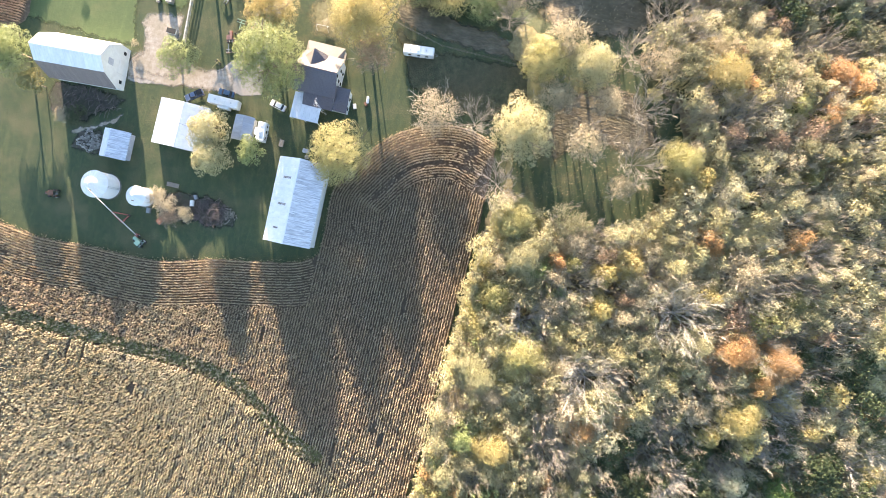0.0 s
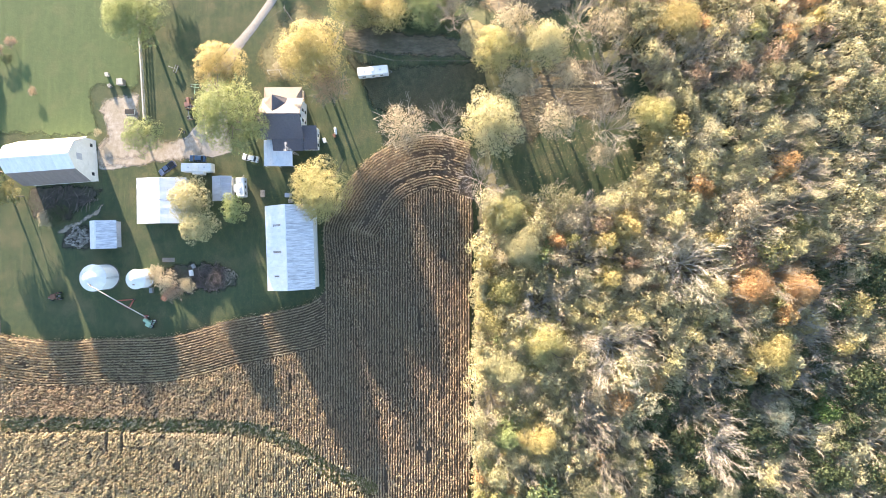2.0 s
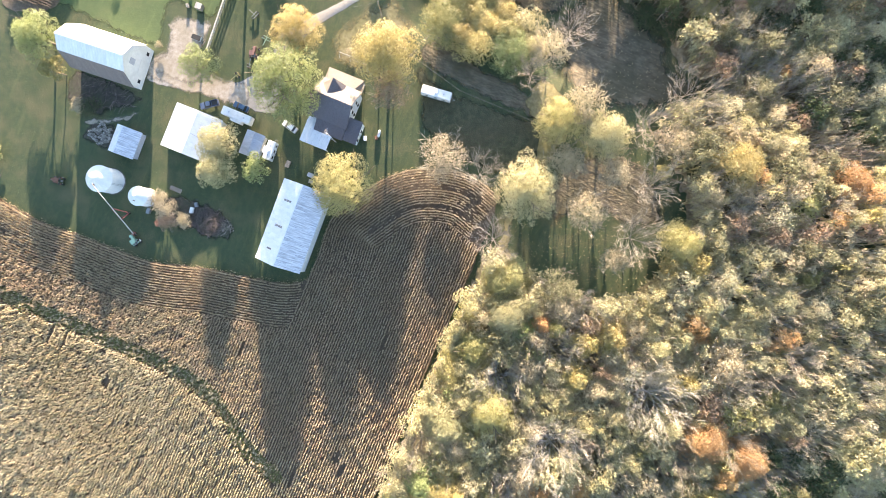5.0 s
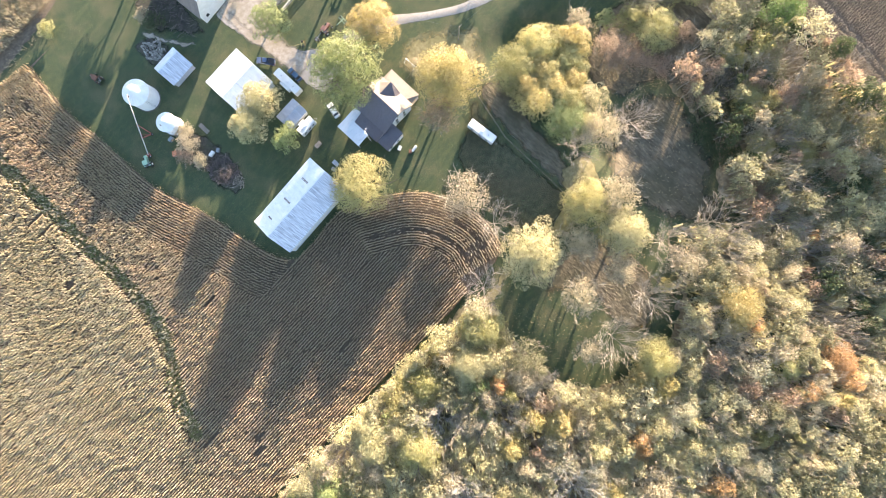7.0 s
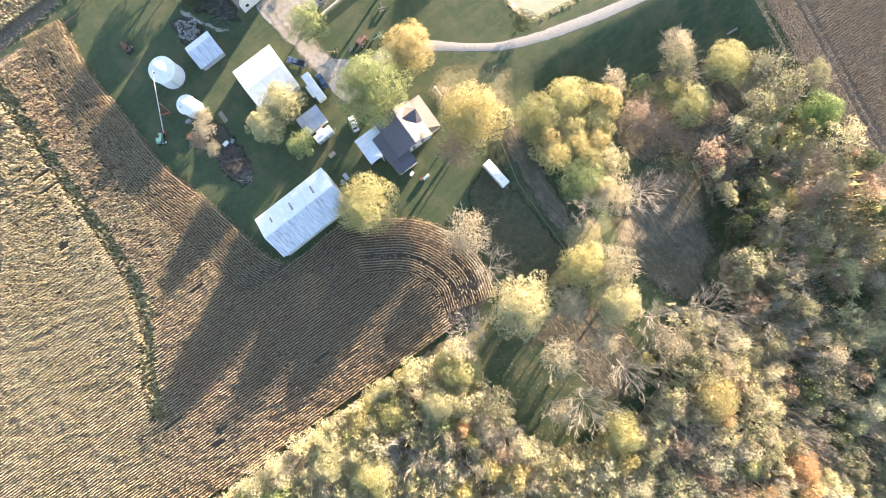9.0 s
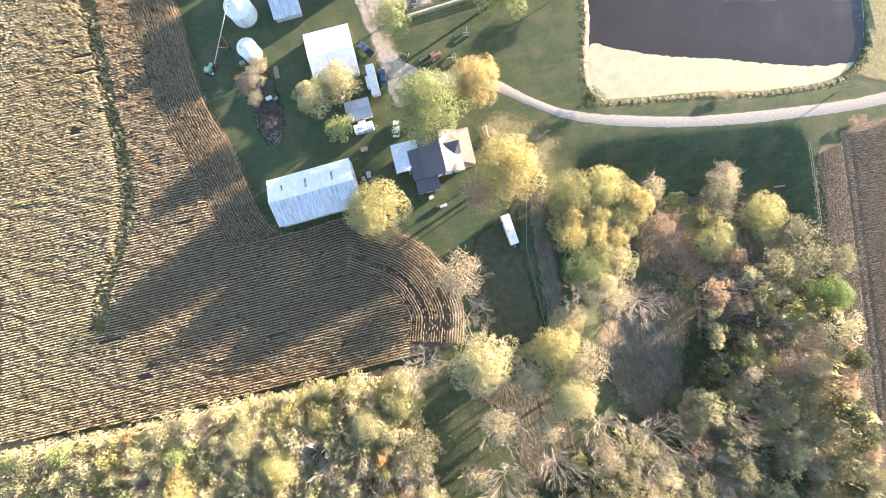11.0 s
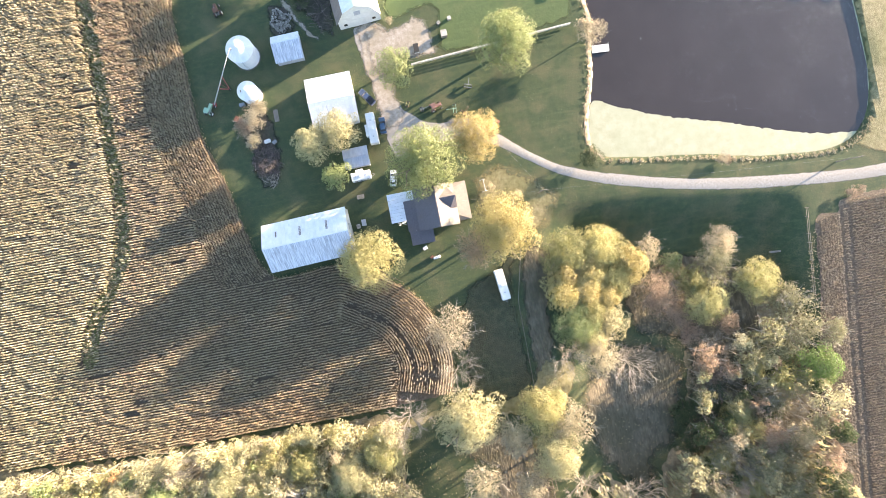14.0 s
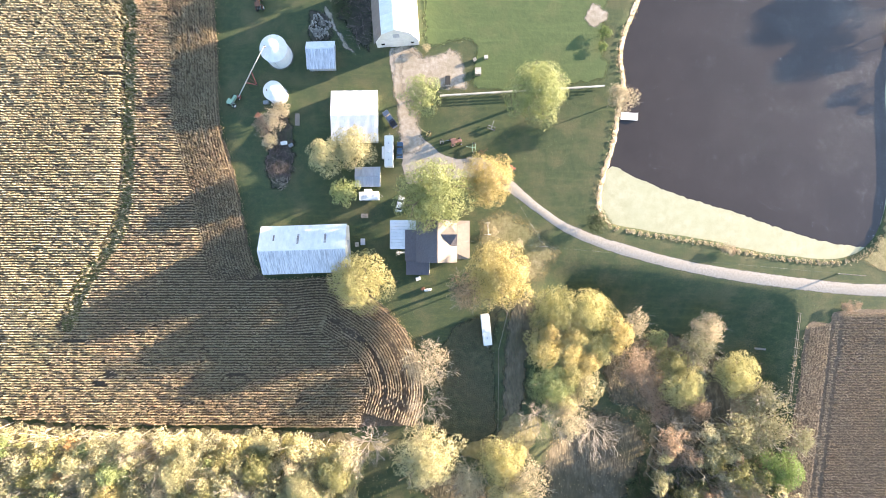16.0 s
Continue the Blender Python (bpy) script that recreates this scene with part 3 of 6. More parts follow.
def blades(points, heading, tall, mat, name, label, leaves=4, out=0.42, width=0.13, category="corn", jitter=0.05, along=0.5, droop=0.3):
    """Plants with arching leaf blades at the points, all in one mesh."""
    n = len(points)
    P = np.repeat(points + rng.normal(0, jitter, points.shape), leaves, 0)
    m = len(P)
    base = height(P[:, 0], P[:, 1])
    a = np.repeat(heading, leaves) + np.pi * np.tile(np.arange(leaves), n) + rng.normal(0, along, m)
    patch = np.sin(points[:, 0] * 0.61 + 2.2 * np.sin(points[:, 1] * 0.43)) * np.sin(points[:, 1] * 1.13 + 1.7 * np.sin(points[:, 0] * 0.29))
    h = np.repeat(tall * rng.uniform(0.78, 1.12, n) * (1 + 0.10 * patch), leaves)
    z0, z1 = base + h * rng.uniform(0.0, 0.35, m), base + h * rng.uniform(0.8, 1.0, m)
    z2 = z1 - h * rng.uniform(0.02, droop, m)
    d = np.stack([np.cos(a), np.sin(a)], 1)
    s = np.stack([-np.sin(a), np.cos(a)], 1) * (width * rng.uniform(0.7, 1.3, m))[:, None]
    o1, o2 = (out * rng.uniform(0.25, 0.55, m))[:, None], (out * rng.uniform(0.85, 1.35, m))[:, None]
    V = np.empty((m, 4, 3))
    V[:, 0, :2], V[:, 0, 2] = P, z0
    V[:, 1, :2], V[:, 1, 2] = P + d * o1 - s, z1
    V[:, 2, :2], V[:, 2, 2] = P + d * o1 + s, z1
    V[:, 3, :2], V[:, 3, 2] = P + d * o2, z2
    k = np.arange(m)[:, None] * 4
    faces = np.concatenate([k + np.array([[0, 1, 2]]), k + np.array([[1, 3, 2]])])
    return tagged(new(name, mesh_of(name, V.reshape(-1, 3), faces, mat)), label, category, kind="stuff")


ROW = 0.762
WEST_EDGE = FIELD_EDGE[FIELD_EDGE[:, 0] < -54.0]
EAST_EDGE = FIELD_EDGE[(FIELD_EDGE[:, 0] > -46) & (FIELD_EDGE[:, 1] < 0)]
WEST_WIDE, EAST_WIDE = 17 * ROW, 21 * ROW


def thin(x, y, seed, share=0.05):
    """Which plants stand: gaps at random and in ragged patches."""
    g = np.random.default_rng(seed)
    wave = np.sin(x * 0.9 + 2 * np.sin(y * 0.37)) * np.sin(y * 0.8 + 2 * np.sin(x * 0.23)) + g.normal(0, 0.35, x.size)
    return (g.random(x.size) > share) & (wave < 1.14)


rows_p, rows_a = [], []
for line, wide, south in ((WEST_EDGE, WEST_WIDE, -10.6), (EAST_EDGE, EAST_WIDE, -54.0)):
    tangent = np.gradient(line, axis=0)
    tangent /= np.linalg.norm(tangent, axis=1)[:, None]
    inward = np.stack([tangent[:, 1], -tangent[:, 0]], 1)
    k = 0
    while 0.45 + k * ROW < wide:
        d = 0.45 + k * ROW
        q = line + inward * d
        ok = (reach(q[:, 0], q[:, 1], line) > d - 0.06) & thin(q[:, 0], q[:, 1], 100 + k) & (q[:, 1] > south)
        if south < -50 and 13 <= k <= 15:
            ok &= (q[:, 0] < -34) | (rng.random(len(q)) < (0.75, 0.12, 0.45)[k - 13])
        if south < -50 and 6 <= k <= 7:
            ok &= (q[:, 0] < -17) | (rng.random(len(q)) < (0.5, 0.15)[k - 6])
        if south < -50 and k in (19, 20):
            ok &= (q[:, 0] < -30) | (rng.random(len(q)) < 0.55)
        if south < -50 and k > 4:
            ok &= ~((q[:, 0] > -18) & (q[:, 0] < -9) & (q[:, 1] < -43) & (q[:, 1] > -49) & (rng.random(len(q)) < 0.6))
        rows_p.append(q[ok])
        rows_a.append(np.arctan2(tangent[ok, 1], tangent[ok, 0]))
        k += 1
edge_rows, edge_heading = np.concatenate(rows_p), np.concatenate(rows_a)
# straight rows, in step with the curved ones
xs, ys = np.meshgrid(np.arange(-168, -6, 0.42), -11.05 - ROW * np.arange(-130, 58))
xs = xs + rng.uniform(0, 0.42, ys.shape[0])[:, None]
px, py = xs.ravel(), ys.ravel()
ragged = np.sin(py * 0.55 + 2 * np.sin(px * 0.7)) + rng.normal(0, 0.5, px.size) > 1.25   # volunteer plants in the lane
keep = inside(px, py, FIELD) & (~inside(px, py, LANE) | ragged) & thin(px, py, 3)
keep &= ~((reach(px, py, WEST_EDGE) < WEST_WIDE + 0.3) & (py > -10.7))
keep &= ~((reach(px, py, EAST_EDGE) < EAST_WIDE + 0.2) & (px > -46))
for hx, hy, hl, hw in ((-107.5, -28.3, 6, 0.45), (-98, -38.5, 2.4, 0.9), (-100.5, -41, 2.6, 0.8), (-61, -38.5, 3.0, 0.4), (-96, 54, 4.5, 0.45), (-96, 49, 3.5, 0.45), (-78, -0.5, 3, 0.5), (-103, 33, 2, 1.2)):
    keep &= ~((((px - hx) / hl) ** 2 + ((py - hy) / hw) ** 2 < 1.0 + rng.normal(0, 0.3, px.size)))
straight = np.stack([px[keep], py[keep]], 1)
ok = ~inside(edge_rows[:, 0], edge_rows[:, 1], LANE)
plants = np.concatenate([edge_rows[ok], straight])
headings = np.concatenate([edge_heading[ok], np.zeros(len(straight))])
beyond = plants[:, 0] < -91 - 0.62 * np.clip(5 - plants[:, 1], 0, 60)
for which, mat, words in ((beyond, CORN, "standing pale dry corn in close rows"), (~beyond, CORN_MID, "standing brownish dry corn in close rows")):
    blades(plants[which], headings[which], 1.8, mat, "corn_crop", words, 3, 0.44, 0.16, "corn", 0.045, 0.36, 0.3)
xs, ys = np.meshgrid(np.arange(-150, -40, 0.5), np.arange(95.3, 128, ROW))
px, py = xs.ravel(), ys.ravel()
keep = inside(px, py, NORTH_FIELD) & (rng.random(px.size) > 0.06)
blades(np.stack([px[keep], py[keep]], 1), np.zeros(keep.sum()), 1.9, CORN, "corn_crop", "standing dry tan corn beyond a grass strip", 3)
xs, ys = np.meshgrid(np.arange(-10, 20, ROW), np.arange(88, 105, 0.44))
px, py = xs.ravel(), ys.ravel()
keep = inside(px, py, PASTURE_CORN) & (rng.random(px.size) > 0.05)
blades(np.stack([px[keep], py[keep]], 1), np.full(keep.sum(), 1.57), 1.8, CORN_BROWN, "corn_crop", "brown dry corn beside the pasture", 3, 0.4, 0.13, "corn", 0.05, 0.35)


def wheel_track(x, y):
    return (np.abs(x - (114.2 + 0.115 * (y + 24))) > 0.6) & (np.abs(x - (116.6 + 0.115 * (y + 24))) > 0.6)


xs, ys = np.meshgrid(np.arange(96, 146, 0.44), np.arange(-110, -20, ROW))
px, py = xs.ravel(), ys.ravel()
keep = inside(px, py, EAST_FIELD) & (px > 114.4 + 0.115 * (py + 24)) & (reach(px, py, EAST_FIELD, True) > 0.5) & (rng.random(px.size) > 0.05) & wheel_track(px, py)
east_rows = np.stack([px[keep], py[keep]], 1)
xs, ys = np.meshgrid(114.2 - ROW * np.arange(1, 26), np.arange(-110, -20, 0.44))
px, py = (xs + 0.115 * (ys + 24)).ravel(), ys.ravel()
keep = inside(px, py, EAST_FIELD) & (reach(px, py, EAST_FIELD, True) > 0.5) & (rng.random(px.size) > 0.05) & wheel_track(px, py)
east_head = np.stack([px[keep], py[keep]], 1)
blades(np.concatenate([east_rows, east_head]), np.concatenate([np.zeros(len(east_rows)), np.full(len(east_head), 1.45)]), 0.8, CORN_TRASH, "corn_crop",
       "brown withered corn with two wheel tracks", 3, 0.42, 0.10, "corn", 0.1, 0.8)


# ---- trees: templates of radius 6 and height 14 ----
def limbs(seed, spread=6.0, tall=14.0, mains=8, subs=5, twigs=5, wander=0.75, fork=0.28, thin_by=1.0):
    """Trunk, limbs and twigs as tapered three-sided rods."""
    r = np.random.default_rng(seed)
    segs, flat = [], []

    def go(a, b, ra, rb):
        segs.append((a, b, ra * thin_by, rb * thin_by))

    top = np.array([r.normal(0, 0.3), r.normal(0, 0.3), tall * fork])
    go(np.zeros(3), top, 0.34, 0.26)
    mid = top + np.array([r.normal(0, 0.5), r.normal(0, 0.5), tall * 0.26])
    go(top, mid, 0.26, 0.15)
    crown_top = mid + np.array([r.normal(0, 0.8), r.normal(0, 0.8), tall * 0.34])
    go(mid, crown_top, 0.15, 0.04)
    for i in range(mains):
        a = 2 * np.pi * (i + r.uniform(-0.3, 0.3)) / mains
        t = r.uniform(0, 1)
        s = top + (mid - top) * t
        L = spread * r.uniform(0.65, 0.98)
        e = np.array([np.cos(a) * L, np.sin(a) * L, tall * r.uniform(0.5, 0.88)])
        k = s + (e - s) * 0.5 + np.array([r.normal(0, 0.09) * spread, r.normal(0, 0.09) * spread, tall * 0.05 + r.normal(0, 0.3)])
        go(s, k, 0.15, 0.10)
        go(k, e, 0.10, 0.035)
        for j in range(subs):
            u = r.uniform(0.15, 1)
            p = s + (k - s) * u * 2 if u < 0.5 else k + (e - k) * (u - 0.5) * 2
            b = a + r.choice((-1, 1)) * r.uniform(0.15, wander)
            l = spread * r.uniform(0.16, 0.42)
            q = p + np.array([np.cos(b) * l, np.sin(b) * l, tall * r.uniform(0.07, 0.24)])
            go(p, q, 0.065, 0.03)
            for w in range(twigs):
                v = r.uniform(0.2, 1)
                g = p + (q - p) * v
                c = b + r.uniform(-wander, wander)
                l2 = spread * r.uniform(0.08, 0.22)
                flat.append((g, g + np.array([np.cos(c) * l2, np.sin(c) * l2, tall * r.uniform(0.03, 0.13)]), 0.05 * thin_by))
    V, F = [], []
    for a, b, ra, rb in segs:
        d = b - a
        d = d / (np.linalg.norm(d) + 1e-9)
        u = np.cross(d, (0.3, 0.5, 0.81))
        u /= np.linalg.norm(u) + 1e-9
        w = np.cross(d, u)
        k = len(V)
        for c, rr in ((a, ra), (b, rb)):
            for i in range(3):
                t = 2 * np.pi * i / 3
                V.append(c + rr * (np.cos(t) * u + np.sin(t) * w))
        F += [(k, k + 1, k + 4, k + 3), (k + 1, k + 2, k + 5, k + 4), (k + 2, k, k + 3, k + 5)]
    for a, b, w in flat:
        d = b - a
        u = np.cross(d, r.normal(size=3))
        u *= w / (np.linalg.norm(u) + 1e-9)
        k = len(V)
        V += [a - u, a + u, b + u * 0.4, b - u * 0.4]
        F.append((k, k + 1, k + 2, k + 3))
    return np.array(V), F


def foliage(seed, spread=6.0, tall=14.0, lobes=15, cards=1700, size=0.8, hollow=0.74, low=0.2, dome=0.6, loose=0.42):
    """Leaf sprays on the shells of overlapping lobes, with gaps between."""
    r = np.random.default_rng(seed)
    C, R = [], []
    for i in range(lobes):
        a, u = i * 2.4 + r.uniform(-0.5, 0.5), np.sqrt((i + 0.3) / lobes)
        rr = spread * r.uniform(0.2, 0.4)
        d = (spread - rr * 0.75) * u * r.uniform(0.75, 1.12)
        z = tall * (low + (0.84 - low) * (1 - dome * u * u) * r.uniform(0.75, 1.0))
        C.append((np.cos(a) * d, np.sin(a) * d, z))
        R.append(rr)
    R = np.array(R)
    V, F = [], []
    for c, rr, n in zip(np.array(C), R, (cards * R ** 2 / (R ** 2).sum() * 1.35).astype(int)):
        q = r.normal(size=(n, 3))
        q[:, 2] = np.abs(q[:, 2]) * 1.1 - 0.3
        q /= np.linalg.norm(q, axis=1)[:, None]
        clump = np.array([noise.noise(Vector(v * 2.6) + Vector((seed, rr, 0))) for v in q])
        q, clump = q[clump > -0.26], clump[clump > -0.26]
        p = c + q * (rr * (r.uniform(hollow, 1.0, len(q)) + 0.36 * clump))[:, None] * np.array([1, 1, 0.85])
        ax = q + r.normal(0, loose, q.shape)
        ax /= np.linalg.norm(ax, axis=1)[:, None]
        u = np.cross(ax, r.normal(size=q.shape))
        u /= np.linalg.norm(u, axis=1)[:, None]
        w = np.cross(ax, u)
        s = size * r.uniform(0.55, 1.25, len(q))[:, None]
        k = len(V)
        quad = np.stack([p - u * s * 0.5, p + w * s * 0.45 + ax * s * 0.1, p + u * s * 0.5 - w * s * 0.2], 1)
        V.extend(quad.reshape(-1, 3))
        F.extend((k + 3 * i, k + 3 * i + 1, k + 3 * i + 2) for i in range(len(q)))
    return np.array(V), F


TREE_SHAPES = {"slim": [], "slim_sparse": [], "grand": [], "full": [], "sparse": [], "bare": [], "shrub": [], "mass": [], "mass_sparse": [], "mass_bare": [], "mass_small": []}
for i in range(6):
    TREE_SHAPES["full"].append((limbs(10 + i, 5.0, 12, 6, 2, 0), foliage(20 + i, lobes=24 + 2 * i, cards=6000, size=0.43)))
for i in range(5):
    TREE_SHAPES["grand"].append((limbs(30 + i, 5.2, 12, 8, 4, 0), foliage(35 + i, lobes=38 + 3 * i, cards=15500, size=0.285, low=0.14)))
for i in range(5):
    TREE_SHAPES["slim"].append((limbs(12 + i, 5.0, 12, 5, 2, 0), foliage(200 + i, lobes=18 + i, cards=2900, size=0.6, dome=0.45, loose=0.6)))
    TREE_SHAPES["slim_sparse"].append((limbs(220 + i, 5.9, 13.5, 7, 4, 4, wander=1.1, thin_by=0.7), foliage(230 + i, lobes=20, cards=1500, size=0.58, hollow=0.45, dome=0.35, loose=0.8)))
for i in range(4):
    TREE_SHAPES["sparse"].append((limbs(40 + i, 5.9, 13.5, 9, 5, 5, wander=1.1, thin_by=0.6), foliage(50 + i, lobes=24, cards=2700, size=0.44, hollow=0.45, dome=0.4, loose=0.8)))
for i in range(5):
    TREE_SHAPES["bare"].append((limbs(60 + i, 6.0, 14, 11, 12, 8, wander=1.2, thin_by=0.42), (np.zeros((0, 3)), [])))
for i in range(3):
    TREE_SHAPES["shrub"].append((limbs(80 + i, 5.0, 12, 5, 2, 0, fork=0.1), foliage(90 + i, lobes=16, low=0.16, cards=3200, size=0.5)))
for i in range(5):
    TREE_SHAPES["mass"].append((limbs(110 + i, 5.4, 12, 4, 1, 0), foliage(120 + i, lobes=14, cards=1050, size=0.78, dome=0.3, loose=0.9)))
    TREE_SHAPES["mass_sparse"].append((limbs(130 + i, 5.9, 13.5, 5, 3, 3, wander=1.1, thin_by=0.7), foliage(140 + i, lobes=16, cards=850, size=0.64, hollow=0.45, dome=0.28, loose=1.0)))
    TREE_SHAPES["mass_bare"].append((limbs(150 + i, 6.0, 14, 8, 6, 5, wander=1.2, thin_by=0.42), (np.zeros((0, 3)), [])))
    TREE_SHAPES["mass_small"].append((limbs(170 + i, 5.9, 13.5, 4, 2, 2, wander=1.1, thin_by=0.9), foliage(180 + i, lobes=9, cards=360, size=0.95, hollow=0.5, dome=0.28, loose=1.0)))
KINDS = {"L": "full", "G": "full", "A": "full", "P": "full", "M": "full", "E": "full", "O": "full", "D": "shrub", "T": "sparse", "R": "sparse", "B": "bare", "W": "bare", "p": "sparse", "m": "sparse", "l": "sparse", "o": "sparse", "n": "sparse", "t": "shrub"}
TREE_WORDS = {"L": "yellow-green autumn tree with a dense leafy crown", "G": "green-gold leafy tree with a broad crown", "A": "golden amber autumn tree in full leaf", "P": "pale cream-green autumn tree with a loose crown",
              "M": "olive leafy tree with a rounded crown", "E": "bright green leafy tree still in summer leaf", "O": "orange autumn tree with a glowing crown", "D": "dark green leafy shrub low on the ground",
              "T": "thinning tan autumn tree with visible branches", "R": "russet brown half-bare tree with fine branches", "B": "bare grey leafless tree with fine twigs", "W": "bare whitish leafless tree with spreading limbs"}
TREE_WORDS.update({"p": "pale thinning autumn tree with visible twigs", "m": "olive thinning autumn tree with visible twigs", "l": "yellowish thinning autumn tree with visible twigs", "o": "orange thinning autumn tree with visible twigs", "n": "dull olive thinning tree with fine twigs", "t": "round tan shrub with dry leaves"})
BARKS = {"slim": BARK, "slim_sparse": BARK_GREY, "full": BARK, "grand": BARK, "shrub": BARK, "sparse": BARK_GREY, "bare": BARK_GREY}
TREE_MESHES = {}
for shape, made in TREE_SHAPES.items():
    if shape.startswith("mass"):
        continue
    for i, (wood_part, leaf_part) in enumerate(made):
        TREE_MESHES[shape, i] = (mesh_of("trunk", *wood_part, BARKS[shape], True), mesh_of("crown", *leaf_part, LEAVES["L"]) if len(leaf_part[1]) else None)
count = [0]
CROWN = 5.1   # the templates' mean radius


def tree(kind, x, y, radius, tall, group):
    shape = KINDS[kind]
    if shape == "full" and radius > 6.3:
        shape = "grand"
    if radius < 4.6 and shape in ("full", "sparse"):
        shape = "slim" if shape == "full" else "slim_sparse"
    i = count[0] % len(TREE_SHAPES[shape])
    count[0] += 1
    trunk_mesh, crown_mesh = TREE_MESHES[shape, i]
    top = thing("shrub" if shape == "shrub" else "tree", pose(x, y, ground_height(x, y) - 0.05, 0, 0, (count[0] * 137.5) % 360) @ Matrix.Diagonal((radius / CROWN, radius / CROWN, tall / 14, 1)),
                TREE_WORDS[kind], "shrub" if shape == "shrub" else "tree", group)
    for name, me, mat in (("trunk", trunk_mesh, BARK_PALE if kind == "W" else BARKS[shape]), ("crown", crown_mesh, LEAVES.get(kind, LEAVES.get(kind.upper())))):
        if me:
            ob = new(name, me)
            ob.parent = top
            ob.material_slots[0].link = "OBJECT"
            ob.material_slots[0].material = mat
    return top


